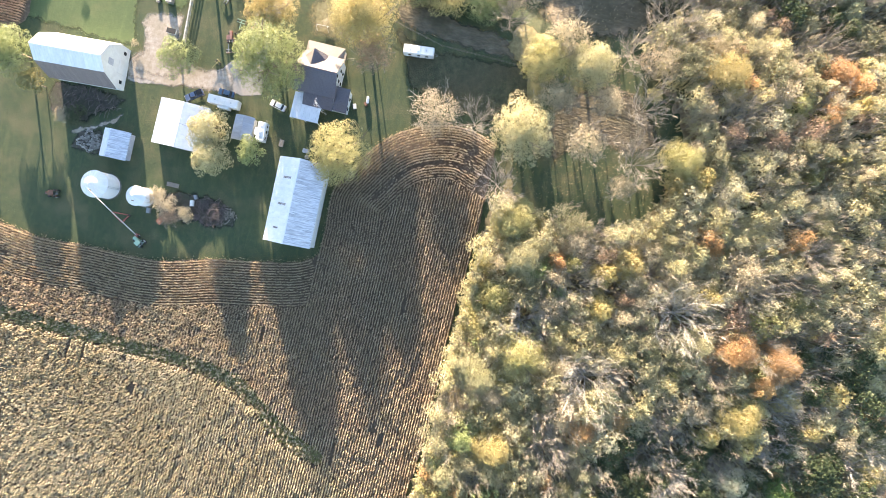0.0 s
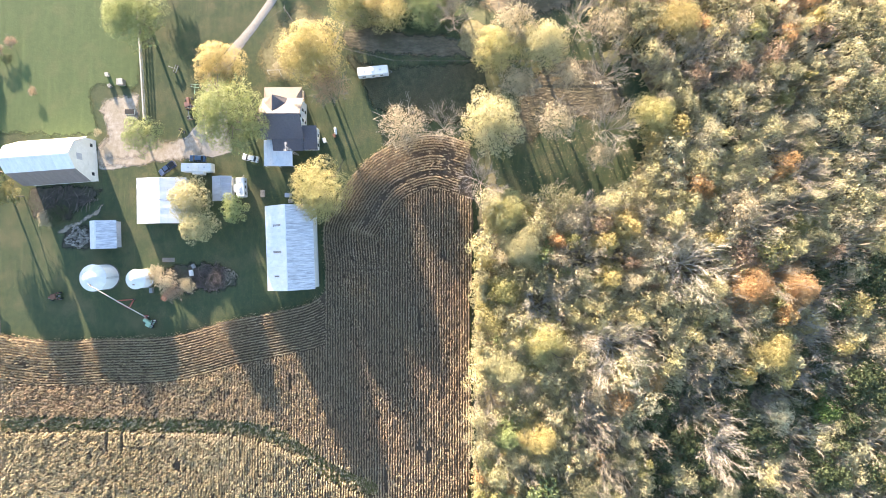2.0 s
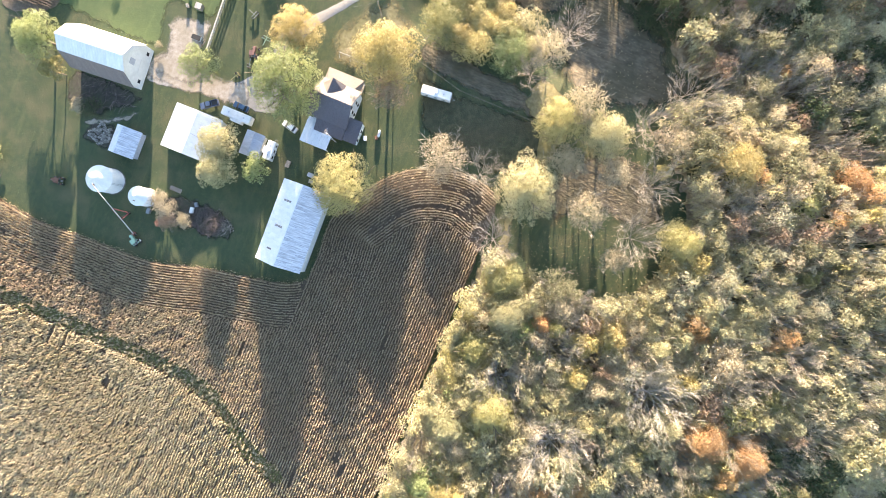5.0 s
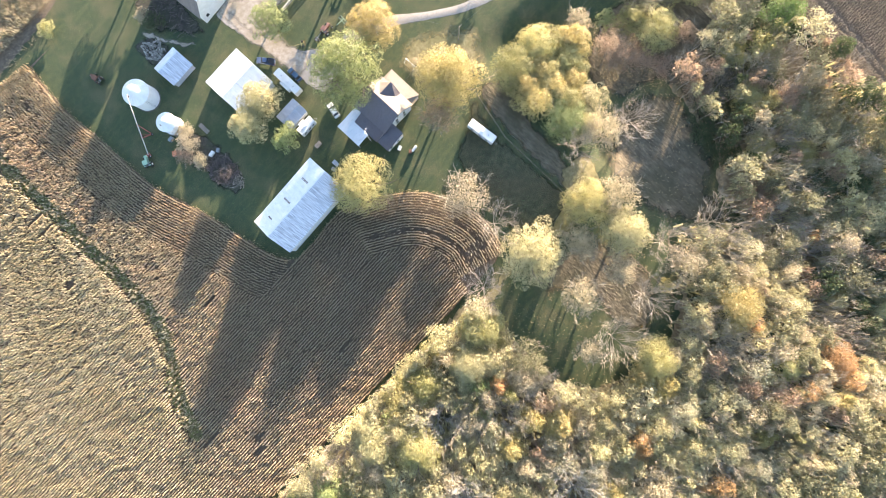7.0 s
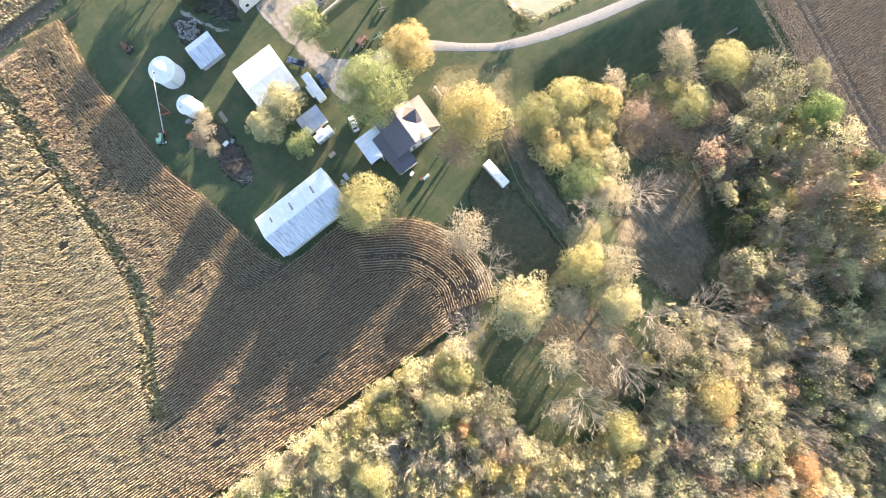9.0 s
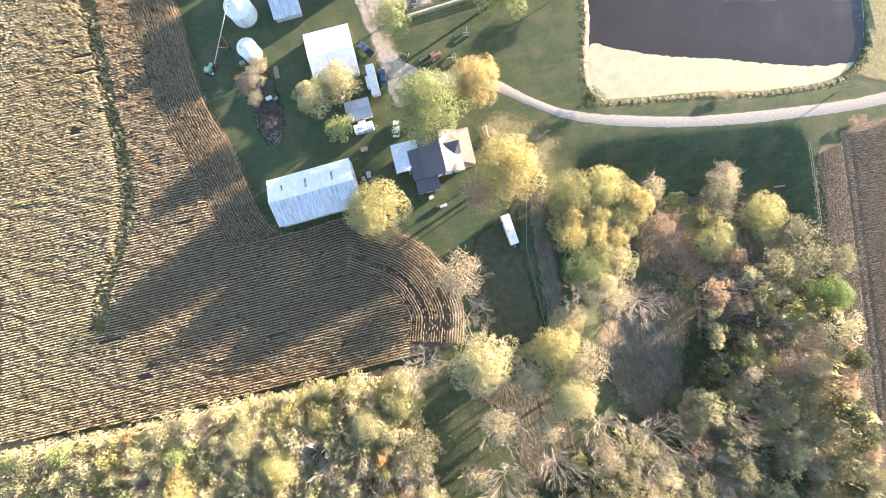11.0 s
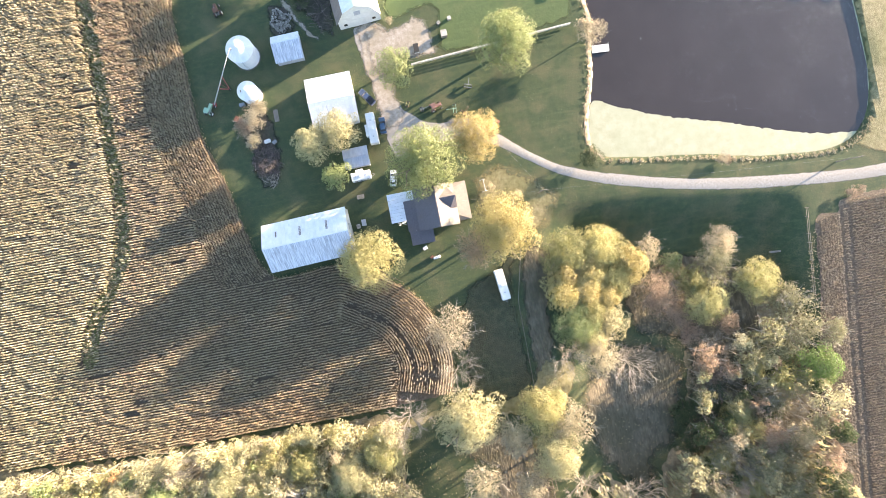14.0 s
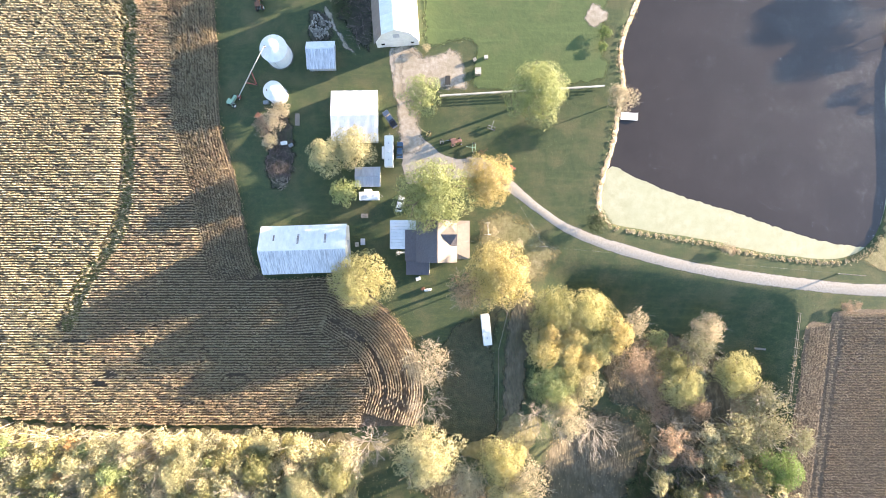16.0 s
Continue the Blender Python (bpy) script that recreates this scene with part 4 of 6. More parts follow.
GROVES = {
    "trees in the farmyard": "L -22.7 -10.9 8.6 13.5; G -2.6 13.8 9.5 20; A 12.4 17.5 7.1 13; A 15.3 -9.1 8.8 17; P -32.9 24.8 5.2 11; P -25 26.4 5.7 11; G -27.8 14.4 4.1 8; G -6.3 42.7 5.6 5.5; G 26 41.4 8.0 15; T 50.5 41 4.5 6; D 45 6.3 3.3 3.6; R 6.8 -13.6 5.6 10",
    "trees along the paddock": "M 32.2 -20.3 7.2 9; L 41.3 -20.2 6.7 11.5; A 50 -26.4 5.6 11; A 28.8 -30.6 5.6 8; A 41.8 -34.3 4.9 10; G 31.6 -40.9 6.9 9; P 40.7 -42.2 5.5 10; B 26.2 -49 4.7 11; T 35.5 -50.7 6.1 12; B 44 -55.1 5.6 12; T 56.6 -23.4 4.2 8; R 56.9 -35.9 5.7 9; G 63.9 -28.9 3.1 5; A 36.6 -24.6 5.6 9.5; M 46 -22 5.2 10.5; L 45.6 -29.6 5.4 10.5; A 35.4 -31.6 5.4 9.5; M 35.8 -38 5.4 9.5; A 30 -24.8 4.6 8.5; L 38.4 -28 4.6 10; P 34.4 -46 4.6 9",
    "trees below the dam": "T 78.1 -25.4 4.9 8; n 74 -31.5 5.6 10; L 70.9 -41.9 7.0 9.5; M 67.4 -34.8 4.6 10; L 86.5 -38.6 6.5 10; n 93.1 -51.4 8.6 10.5; E 97.3 -65.8 6.0 8.5; L 80.6 -63.8 4.4 8; B 71.3 -56 5.0 6; R 75.7 -48.7 4.2 8; D 91.4 -61.9 6.7 7; D 66.4 -71.1 6.0 5; n 85.2 -72.7 6.2 9; n 100.5 -55.5 4.0 10; R 62 -44.1 4.8 5; R 58.4 -40.2 4.4 5.5; R 65.4 -51 4 4.5; D 81.9 -75.8 5.9 8; B 71.3 -67 5.6 6; n 92.9 -45.1 5.0 9",
    "trees south of the corn": "T -4.7 -34.4 6.6 9; B -4.7 -46 5.7 11; B -21.2 -56.5 5.9 12; P -4.3 -59.1 8.6 15; L 16.9 -60.6 6.5 14; T 23.5 -65.7 5.9 13; T 7.2 -65.6 5.0 11; L -43.3 -57.3 3.3 8; P -53 -56.4 4.0 8; L -30.7 -62.9 5.6 12",
    "trees round the glade": "P 17.8 -74.2 6.8 14; T 6.9 -69.4 4.1 10; T -3.8 -77.4 5.6 13; B -5.6 -92.6 6.5 14; T -13.6 -89.7 4.1 11; L -2.7 -104.9 6.5 14; A 23.4 -111 7.1 15; A -4.6 -123.3 2.4 6; O 31.9 -142.9 6.3 13; L 20.5 -132.5 5.3 12; L 15.8 -94.4 2.3 6; B 23.2 -84.5 5.6 13; B 38.2 -91.1 7.0 14; B 33.5 -99.1 6.3 14; T 23.2 -92.6 5.6 13; B 9.4 -90.4 5.6 14; T 9 -80.9 4.7 12; T 12.5 -107.7 4.7 12",
    "trees of the eastern wood": "L 72.4 -98.8 4.7 9; L 65.6 -89 4.7 9; L 73.6 -75.7 5.0 10; n 85.5 -91 8.4 11; n 87.2 -107.3 7.3 14; B 53.1 -106.7 6.6 12; D 67.9 -110.2 6.6 10; n 40.6 -110.2 6.2 12; B 51 -119.1 6.5 13; n 54.9 -130.4 7.3 14; m 71.9 -124.5 6.5 13; D 59 -83.2 4.4 5; R 55 -96 5.0 8; R 66.5 -64.5 4.6 6; D 59.5 -74 4.0 4; B 87.1 -77.4 6.6 9",
    "trees of the southern wood": "W -45.1 -112.4 8.0 16; O -50 -131 7.1 15; O -51 -143 6.5 15; O -57.5 -139.5 4 14; A -67.8 -136.7 7.4 15; A -75.1 -129.3 3.7 12; W -95.9 -122.6 6.5 13; E -85.9 -153.6 4.1 10; A -91.9 -71.4 6.8 15; O -37.6 -76.8 3.4 13; A -38.2 -90.9 3.7 13; W -68.4 -92.2 8.0 15; T -77 -88.3 6.1 15; P -73.1 -62.8 7.4 14; L -65.5 -73.1 7.4 15; T -28.6 -127.3 7.1 15",
    "trees at the wood's edge": "P -71.7 -57.6 4.7 12; L -60.9 -59.6 4.4 11; L -56.2 -57.5 3.2 9; P -49.8 -57 3.2 9; L -29.3 -64.5 6.5 13; P -38.9 -68 6.8 14; M -51.3 -62.9 5.6 13; B -81.3 -58.8 5.0 12; m -93.5 -56.7 5.3 13; P -101.6 -61.1 5.6 13; T -78.4 -68.4 4.7 12; W -56.4 -72.2 6.2 13; T -50.3 -78.7 5.6 13; B -42.6 -83.7 5.6 13; T -31.5 -81 5.6 13; A -47.6 -91.4 4.7 13",
}
taken = []
for group, text in GROVES.items():
    for entry in text.split(";"):
        kind, *v = entry.split()
        x, y, radius, tall = map(float, v)
        tree(kind, x, y, radius, tall, group)
        taken.append((x, y, radius))
# trees on the pond's far bank
for kind, x, y, radius, tall in (("M", 139, 78, 6.5, 7), ("M", 138.5, 65.5, 6, 6), ("D", 139, 72, 5, 5), ("D", 136.5, 49.5, 3, 3.1), ("M", 142, 84, 5, 7.5), ("D", 135, 60, 3, 3.4), ("D", 134.5, 43, 2.0, 1.3), ("G", -16.5, 85.8, 6.6, 12), ("M", -23.6, 79.5, 3.4, 8), ("R", 19.2, 86.2, 2.1, 2.0), ("D", 17.0, 83.6, 1.6, 1.5), ("R", 21.9, 82.2, 2.0, 1.9), ("L", 21.4, 92, 2.6, 2.6), ("R", 7.4, 76, 1.5, 1.5)):
    tree(kind, x, y, radius, tall, "trees on the far bank")
    taken.append((x, y, radius))

# the rest of the wood: the nearer ones singly, those past them as one mass
r = random.Random(5)
nearer, further = 0, []
WOOD_POLY = [(x, y) for x, y in WOOD]
g = np.random.default_rng(5)
spots = np.stack([g.uniform(-156, 112, 29000), g.uniform(-184, -53, 29000)], 1)
wooded = inside(spots[:, 0], spots[:, 1], WOOD_POLY) & ~inside(spots[:, 0], spots[:, 1], CLEARING) & ~inside(spots[:, 0], spots[:, 1], GLADE) & ((spots[:, 0] > -122) | (spots[:, 1] > -98))
stems = np.zeros((6000, 3))
stems[:len(taken)] = taken
standing = len(taken)
for attempt in np.flatnonzero(wooded):
    filling = attempt > 13500   # saplings between the crowns
    x, y = map(float, spots[attempt])
    radius = r.choice((1.9, 2.3, 2.7)) if filling else r.choice((3.0, 3.6, 4.2, 4.8, 5.4))
    near = stems[:standing]
    if (np.hypot(near[:, 0] - x, near[:, 1] - y) < (0.5 if filling else 0.54) * (radius + near[:, 2])).any():
        continue
    stems[standing] = x, y, radius
    standing += 1
    v = noise.noise((x * 0.025, y * 0.025, 4.0))
    east = step01(x, -20, 40)
    kind = r.choice("plmlmBpPlT" if v > 0.1 else "BlmpTmRWmB" if v > -0.2 else "mlBMTnmBpm")
    hollow = (x < -76 and y < -104) or (x < -42 and y < -143)
    if hollow and r.random() < 0.85:
        kind = r.choice("DBDDBmDW")
    if r.random() < 0.05:
        kind = r.choice("Aol")
    if x > -12 and r.random() < 0.5:
        kind = r.choice("nBTnmB")
    if kind in "LP" and east > 0.5:
        kind = r.choice("nTB")
    if x < -25 and y > -84 and r.random() < 0.7:
        kind = r.choice("mnMmGlmn")
    if x > 45 and r.random() < 0.65:
        kind = r.choice("nBnRBDDnn")
    tall = 11.4 + radius * 0.4 + r.uniform(-0.7, 0.6)
    if filling:
        tall -= 0.6
    if hollow:
        tall -= 2.5
    if nearer < 170 and y > -150 and x > -115 and not filling:
        tree(kind, x, y, radius, tall, "trees of the wood")
        nearer += 1
    else:
        further.append((kind, x, y, radius, tall))
for x in np.arange(-154, -26, 2.6):   # bushes along the corn's south side
    y = np.interp(x, [-154, -131, -98, -64, -46, -24], [-52.4, -53.6, -56, -56, -57, -59.4]) + r.uniform(-0.8, 0.6)
    further.append((r.choice("mlnml"), x + r.uniform(-1, 1), y, r.uniform(1.5, 2.5), r.uniform(3.2, 6.5)))
V, F, M = [], [], []
mats = list(LEAVES) + ["bark", "pale"]
base = 0
for j, (kind, x, y, radius, tall) in enumerate(further):
    shape = "mass_small" if radius < 2.9 and KINDS[kind] != "bare" else {"full": "mass", "shrub": "mass", "sparse": "mass_sparse", "bare": "mass_bare"}[KINDS[kind]]
    wood_part, leaf_part = TREE_SHAPES[shape][j % len(TREE_SHAPES[shape])]
    a = j * 2.4
    turn = np.array([[math.cos(a), -math.sin(a), 0], [math.sin(a), math.cos(a), 0], [0, 0, 1]])
    for (vv, ff), mi in ((wood_part, mats.index("pale" if kind == "W" else "bark")), (leaf_part, mats.index(kind) if kind in LEAVES else mats.index(kind.upper()) if kind.upper() in LEAVES else 0)):
        if len(ff):
            V.append((vv * (radius / CROWN, radius / CROWN, tall / 14)) @ turn.T + (x, y, ground_height(x, y) - 0.05))
            ff = np.array(ff)
            ff = np.concatenate([ff[:, :3], ff[:, [0, 2, 3]]]) if ff.shape[1] == 4 else ff
            F.append(ff + base)
            M.append(np.full(len(ff), mi))
            base += len(vv)
me = mesh_of("woodland", np.concatenate(V), np.concatenate(F))
for k in mats:
    me.materials.append(LEAVES[k] if k in LEAVES else BARK_GREY if k == "bark" else BARK_PALE)
me.polygons.foreach_set("material_index", np.concatenate(M).astype(np.int32))
tagged(new("woodland", me), "dense mixed autumn woodland, half bare", "woodland", kind="stuff")


# ---- undergrowth and grasses ----
def scatter(outline, n, seed, avoid=()):
    g = np.random.default_rng(seed)
    lo, hi = np.min(outline, 0), np.max(outline, 0)
    p = g.uniform(lo, hi, (n, 2))
    ok = inside(p[:, 0], p[:, 1], outline)
    for a in avoid:
        ok &= ~inside(p[:, 0], p[:, 1], a)
    return p[ok]


under = scatter([(x, y) for x, y in WOOD], 26000, 31, (CLEARING, GLADE))
under = under[(under[:, 1] < -63) & (under[:, 0] > -124) & (under[:, 1] > -186) & ((under[:, 0] < 50) | (under[:, 1] < -86))]
v = np.array([noise.noise((x * 0.12, y * 0.12, 2.0)) for x, y in under])
for which, mat, words, tall in ((v > 0.05, LEAVES["l"], "tan dying undergrowth between the trees", 5.2), (v <= 0.05, LEAVES["m"], "olive undergrowth between the trees", 4.6)):
    blades(under[which], rng.uniform(0, 6, which.sum()), tall, mat, "undergrowth", words, 3, 1.4, 0.24, "undergrowth", 0.8, 1.6)
lane_pts = scatter(LANE, 12000, 33)
half = len(lane_pts) // 2
blades(lane_pts[:half], rng.uniform(0, 6, half), 1.0, TUFT, "lane_grass", "rank green grass in the field lane", 3, 0.45, 0.13, "grass", 0.2, 1.6)
blades(lane_pts[half:], rng.uniform(0, 6, len(lane_pts) - half), 1.2, REED, "lane_weeds", "dry weeds in the field lane", 3, 0.45, 0.12, "weeds", 0.2, 1.6)
shore = []
for p in POND[(POND[:, 0] < 128) & (POND[:, 1] < 84)]:
    west = p[0] < 54 and p[1] > 6
    for k in range(26 if west else 16):
        shore.append(p + rng.normal(0, 0.42 if west else 0.4, 2) + np.array([-0.5, 0] if west else [0, -0.5]))
shore = np.array(shore)
blades(shore, rng.uniform(0, 6, len(shore)), 0.3, REED, "reeds", "dry straw-coloured reeds along the pond bank", 3, 0.35, 0.07, "reeds", 0.3, 1.6)
lawn_pts = np.concatenate([scatter([(-64, 86), (-18, 92), (-10, 44), (48, 45), (46, 6), (36, 2), (10, 20), (-10, 10), (-8, -26), (-50, -9.5), (-57, 4), (-65, 38)], 16000, 9),
                           scatter([(-10, 8), (36, 0), (130, -17), (104, -20), (50, -12), (28, -18), (24, -56), (-4, -57), (-4, -32), (-14, -20), (-25, -13)], 10000, 10)])
lawn_pts = lawn_pts[~inside(lawn_pts[:, 0], lawn_pts[:, 1], [(-14, 58), (-16, 40), (-13, 18), (14, 18), (13, 25), (-4, 31), (-9, 42), (8, 44), (7, 58)])]
lawn_pts = lawn_pts[~inside(lawn_pts[:, 0], lawn_pts[:, 1], [(-52, 5), (-26, 6), (-26, -9), (-52, -9)]) & ~inside(lawn_pts[:, 0], lawn_pts[:, 1], [(-16, 7), (8, 7), (8, -9), (-16, -9)])]
blades(lawn_pts, rng.uniform(0, 6, len(lawn_pts)), 0.08, LAWN_BLADE, "lawn_tufts", "short green tufts of the lawn", 1, 0.2, 0.09, "grass", 0.2, 1.6)
brush_pts = np.concatenate([scatter(CLEARING, 700, 4), scatter(GLADE, 900, 5), scatter([(52, -30), (66, -24), (72, -40), (64, -57), (50, -48)], 1500, 6), scatter([(64, -57), (96, -50), (98, -80), (60, -84)], 2500, 7), scatter([(96, -60), (104, -30), (107, -24), (104.5, -45), (101, -62), (99, -75), (95, -75)], 1500, 8)])
blades(brush_pts, rng.uniform(0, 6, len(brush_pts)), 0.55, REED, "dry_weeds", "dry straw weeds and dead stalks in the clearings", 2, 0.3, 0.06, "weeds", 0.3, 1.6)
edge_pts = np.concatenate([FIELD_EDGE + rng.normal(0, 0.3, FIELD_EDGE.shape) for k in range(2)] + [np.stack([rng.uniform(-200, -52, 900), 91.5 + rng.normal(0, 0.9, 900)], 1)])
blades(edge_pts, rng.uniform(0, 6, len(edge_pts)), 0.5, REED, "edge_weeds", "dry weeds along the edge of the corn", 2, 0.3, 0.07, "weeds", 0.2, 1.6)


# ---- buildings ----
def gable_shed(name, at, long, wide, eave, rise, label, category, roof_mats, wall_mat, sheets=1.0, ridge=0.0, doors=(), lights=()):
    """A shed with its ridge along x, sheeted roof panels, ribbed walls, trim and doors. ridge: how far the ridge stands off the middle, in y."""
    top = thing(name, at, label, category)
    lx, ly, over = long / 2, wide / 2, 0.35
    peak = eave + rise
    for side, y in (("wall", -ly), ("wall", ly)):
        wall = part("wall", box((-lx, y - 0.08, 0), (lx, y + 0.08, eave)), wall_mat, top)
        k, rib = -lx + 0.5, None
        while k < lx:
            if rib is None:
                rib = part("rib", box((-0.04, -0.13, 0.05), (0.04, 0.13, eave - 0.05)), wall_mat, wall)
                ob = rib
            else:
                ob = new("rib", rib.data)
                ob.parent = wall
            ob.location = (k, y, 0)
            k += 0.9
    for x in (-lx + 0.08, lx - 0.08):
        bm = bmesh.new()
        pts = [(-ly + 0.08, 0), (ly - 0.08, 0), (ly - 0.08, eave), (ridge, peak - 0.05), (-ly + 0.08, eave)]
        a = [bm.verts.new((x - 0.08, y, z)) for y, z in pts]
        b = [bm.verts.new((x + 0.08, y, z)) for y, z in pts]
        bm.faces.new(a)
        bm.faces.new(b[::-1])
        for i in range(5):
            bm.faces.new((a[i], b[i], b[(i + 1) % 5], a[(i + 1) % 5]))
        gable = part("gable_wall", bm, wall_mat, top)
        if doors:
            w, h = doors
            sx = x + (0.14 if x > 0 else -0.14)
            part("door", box((sx - 0.05, -w / 2, 0), (sx + 0.05, w / 2, h), 0.02), GREY_METAL, gable, "grey sliding door")
    n = max(3, round(long / sheets))
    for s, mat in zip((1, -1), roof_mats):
        run = (ly + over) - ridge * s
        drop = rise * run / max(0.1, ly - ridge * s)
        shared = None
        for i in range(n):
            w = (long + 2 * over) / n
            if shared is None:
                bm = slab([(-w / 2, ridge, peak), (w / 2, ridge, peak), (w / 2, s * (ly + over), peak - drop), (-w / 2, s * (ly + over), peak - drop)][::1 if s < 0 else -1], 0.04)
                for f in (-w / 2 + 0.03, -w / 6, w / 6):
                    add_slab(bm, [(f - 0.03, ridge, peak + 0.035), (f + 0.03, ridge, peak + 0.035), (f + 0.03, s * (ly + over), peak - drop + 0.035), (f - 0.03, s * (ly + over), peak - drop + 0.035)][::1 if s < 0 else -1], 0.03)
                ob = part("roof_panel", bm, mat, top)
                shared = ob.data
            else:
                ob = new("roof_panel", shared)
                ob.parent = top
            ob.location = (-lx - over + w * (i + 0.5), 0, 0.003 * (i % 2))
    part("ridge_cap", box((-lx - over, ridge - 0.2, peak - 0.02), (lx + over, ridge + 0.2, peak + 0.07), 0.03), roof_mats[0], top)
    for u, v, w, l in lights:
        run = ly + over
        m = Matrix.Translation((u, 0, 0))
        za, zb = peak - rise * v / ly + 0.07, peak - rise * (v + l) / ly + 0.07
        part("skylight", slab([(u - w / 2, v, za), (u - w / 2, v + l, zb), (u + w / 2, v + l, zb), (u + w / 2, v, za)][::-1], 0.03), BROWN_ROOF, top, "dull dark roof light")
    return top


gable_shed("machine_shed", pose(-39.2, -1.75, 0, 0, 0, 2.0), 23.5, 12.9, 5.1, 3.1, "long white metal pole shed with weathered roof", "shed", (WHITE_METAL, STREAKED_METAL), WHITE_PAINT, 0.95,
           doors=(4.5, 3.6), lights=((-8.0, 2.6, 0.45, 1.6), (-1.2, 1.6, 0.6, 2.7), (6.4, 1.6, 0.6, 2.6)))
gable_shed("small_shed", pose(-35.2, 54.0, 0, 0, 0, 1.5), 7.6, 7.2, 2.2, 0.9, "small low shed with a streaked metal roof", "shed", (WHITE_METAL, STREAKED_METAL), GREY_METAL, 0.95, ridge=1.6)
gable_shed("garage", pose(-25.4, 36.3, 0, 0, 0, 0.5), 12.6, 13.8, 3.0, 1.1, "wide white garage with a bright metal roof", "garage", (WHITE_METAL, WHITE_METAL), WHITE_PAINT, 0.9, doors=(4.0, 2.6))
gable_shed("tool_shed", pose(-21.8, 19.1, 0, 0, 0, 0.8), 6.6, 5.0, 2.3, 0.7, "grey metal tool shed beside the campers", "shed", (GREY_METAL, GREY_METAL), WHITE_PAINT, 0.9)


def barn():
    """A gambrel barn, its ridge along y."""
    top = thing("barn", pose(-13.8, 66.9, 0, 0, 0, 4), "large white gambrel barn with pale metal roof", "barn")
    L = 9.45
    prof = [(-6.0, 4.0), (-3.9, 8.4), (0, 10.6), (3.9, 8.4), (6.0, 4.0)]
    for x in (-6, 6):
        part("wall", box((x - 0.1, -L, 0), (x + 0.1, L, 4.0)), WHITE_PAINT, top)
    for y in (-L + 0.1, L - 0.1):
        bm = bmesh.new()
        pts = [(-5.9, 0)] + [(x * 0.985, z - 0.06) for x, z in prof] + [(5.9, 0)]
        a, b = [bm.verts.new((x, y - 0.1, z)) for x, z in pts], [bm.verts.new((x, y + 0.1, z)) for x, z in pts]
        bm.faces.new(a)
        bm.faces.new(b[::-1])
        for i in range(len(pts)):
            bm.faces.new((a[i], b[i], b[(i + 1) % len(pts)], a[(i + 1) % len(pts)]))
        end = part("end_wall", bm, WHITE_PAINT, top)
        f = y + (0.13 if y > 0 else -0.13)
        part("barn_door", box((-2.0, f - 0.05, 0), (2.0, f + 0.05, 3.4), 0.02), WHITE_PAINT, end, "white sliding barn door")
        for x in (-4.2, 4.2):
            part("window", box((x - 0.5, f - 0.04, 1.4), (x + 0.5, f + 0.04, 2.3), 0.02), GLASS_DARK, end, "dark small window")
        part("hay_door", box((-0.9, f - 0.05, 5.4), (0.9, f + 0.05, 7.2), 0.02), GREY_METAL, end, "grey hay loft door")
    for (xa, za), (xb, zb), mat in ((prof[0], prof[1], BROWN_ROOF), (prof[1], prof[2], WHITE_METAL), (prof[2], prof[3], WHITE_METAL), (prof[3], prof[4], WHITE_METAL)):
        if mat is BROWN_ROOF:
            xa, za = -6.7, 3.2
        if (xb, zb) == prof[4]:
            xb, zb = 6.35, 3.5
        n, shared = 24, None
        for i in range(n):
            w = (2 * L + 0.8) / n
            if shared is None:
                bm = slab([(xa, w / 2, za), (xa, -w / 2, za), (xb, -w / 2, zb), (xb, w / 2, zb)], 0.05)
                add_slab(bm, [(xa, 0.04, za + 0.04), (xa, -0.04, za + 0.04), (xb, -0.04, zb + 0.04), (xb, 0.04, zb + 0.04)], 0.03)
                ob = part("roof_panel", bm, mat, top)
                shared = ob.data
            else:
                ob = new("roof_panel", shared)
                ob.parent = top
            ob.location = (0, -L - 0.4 + w * (i + 0.5), 0.003 * (i % 2))
    part("ridge_cap", box((-0.25, -L - 0.4, 10.56), (0.25, L + 0.4, 10.68), 0.03), WHITE_METAL, top)


barn()


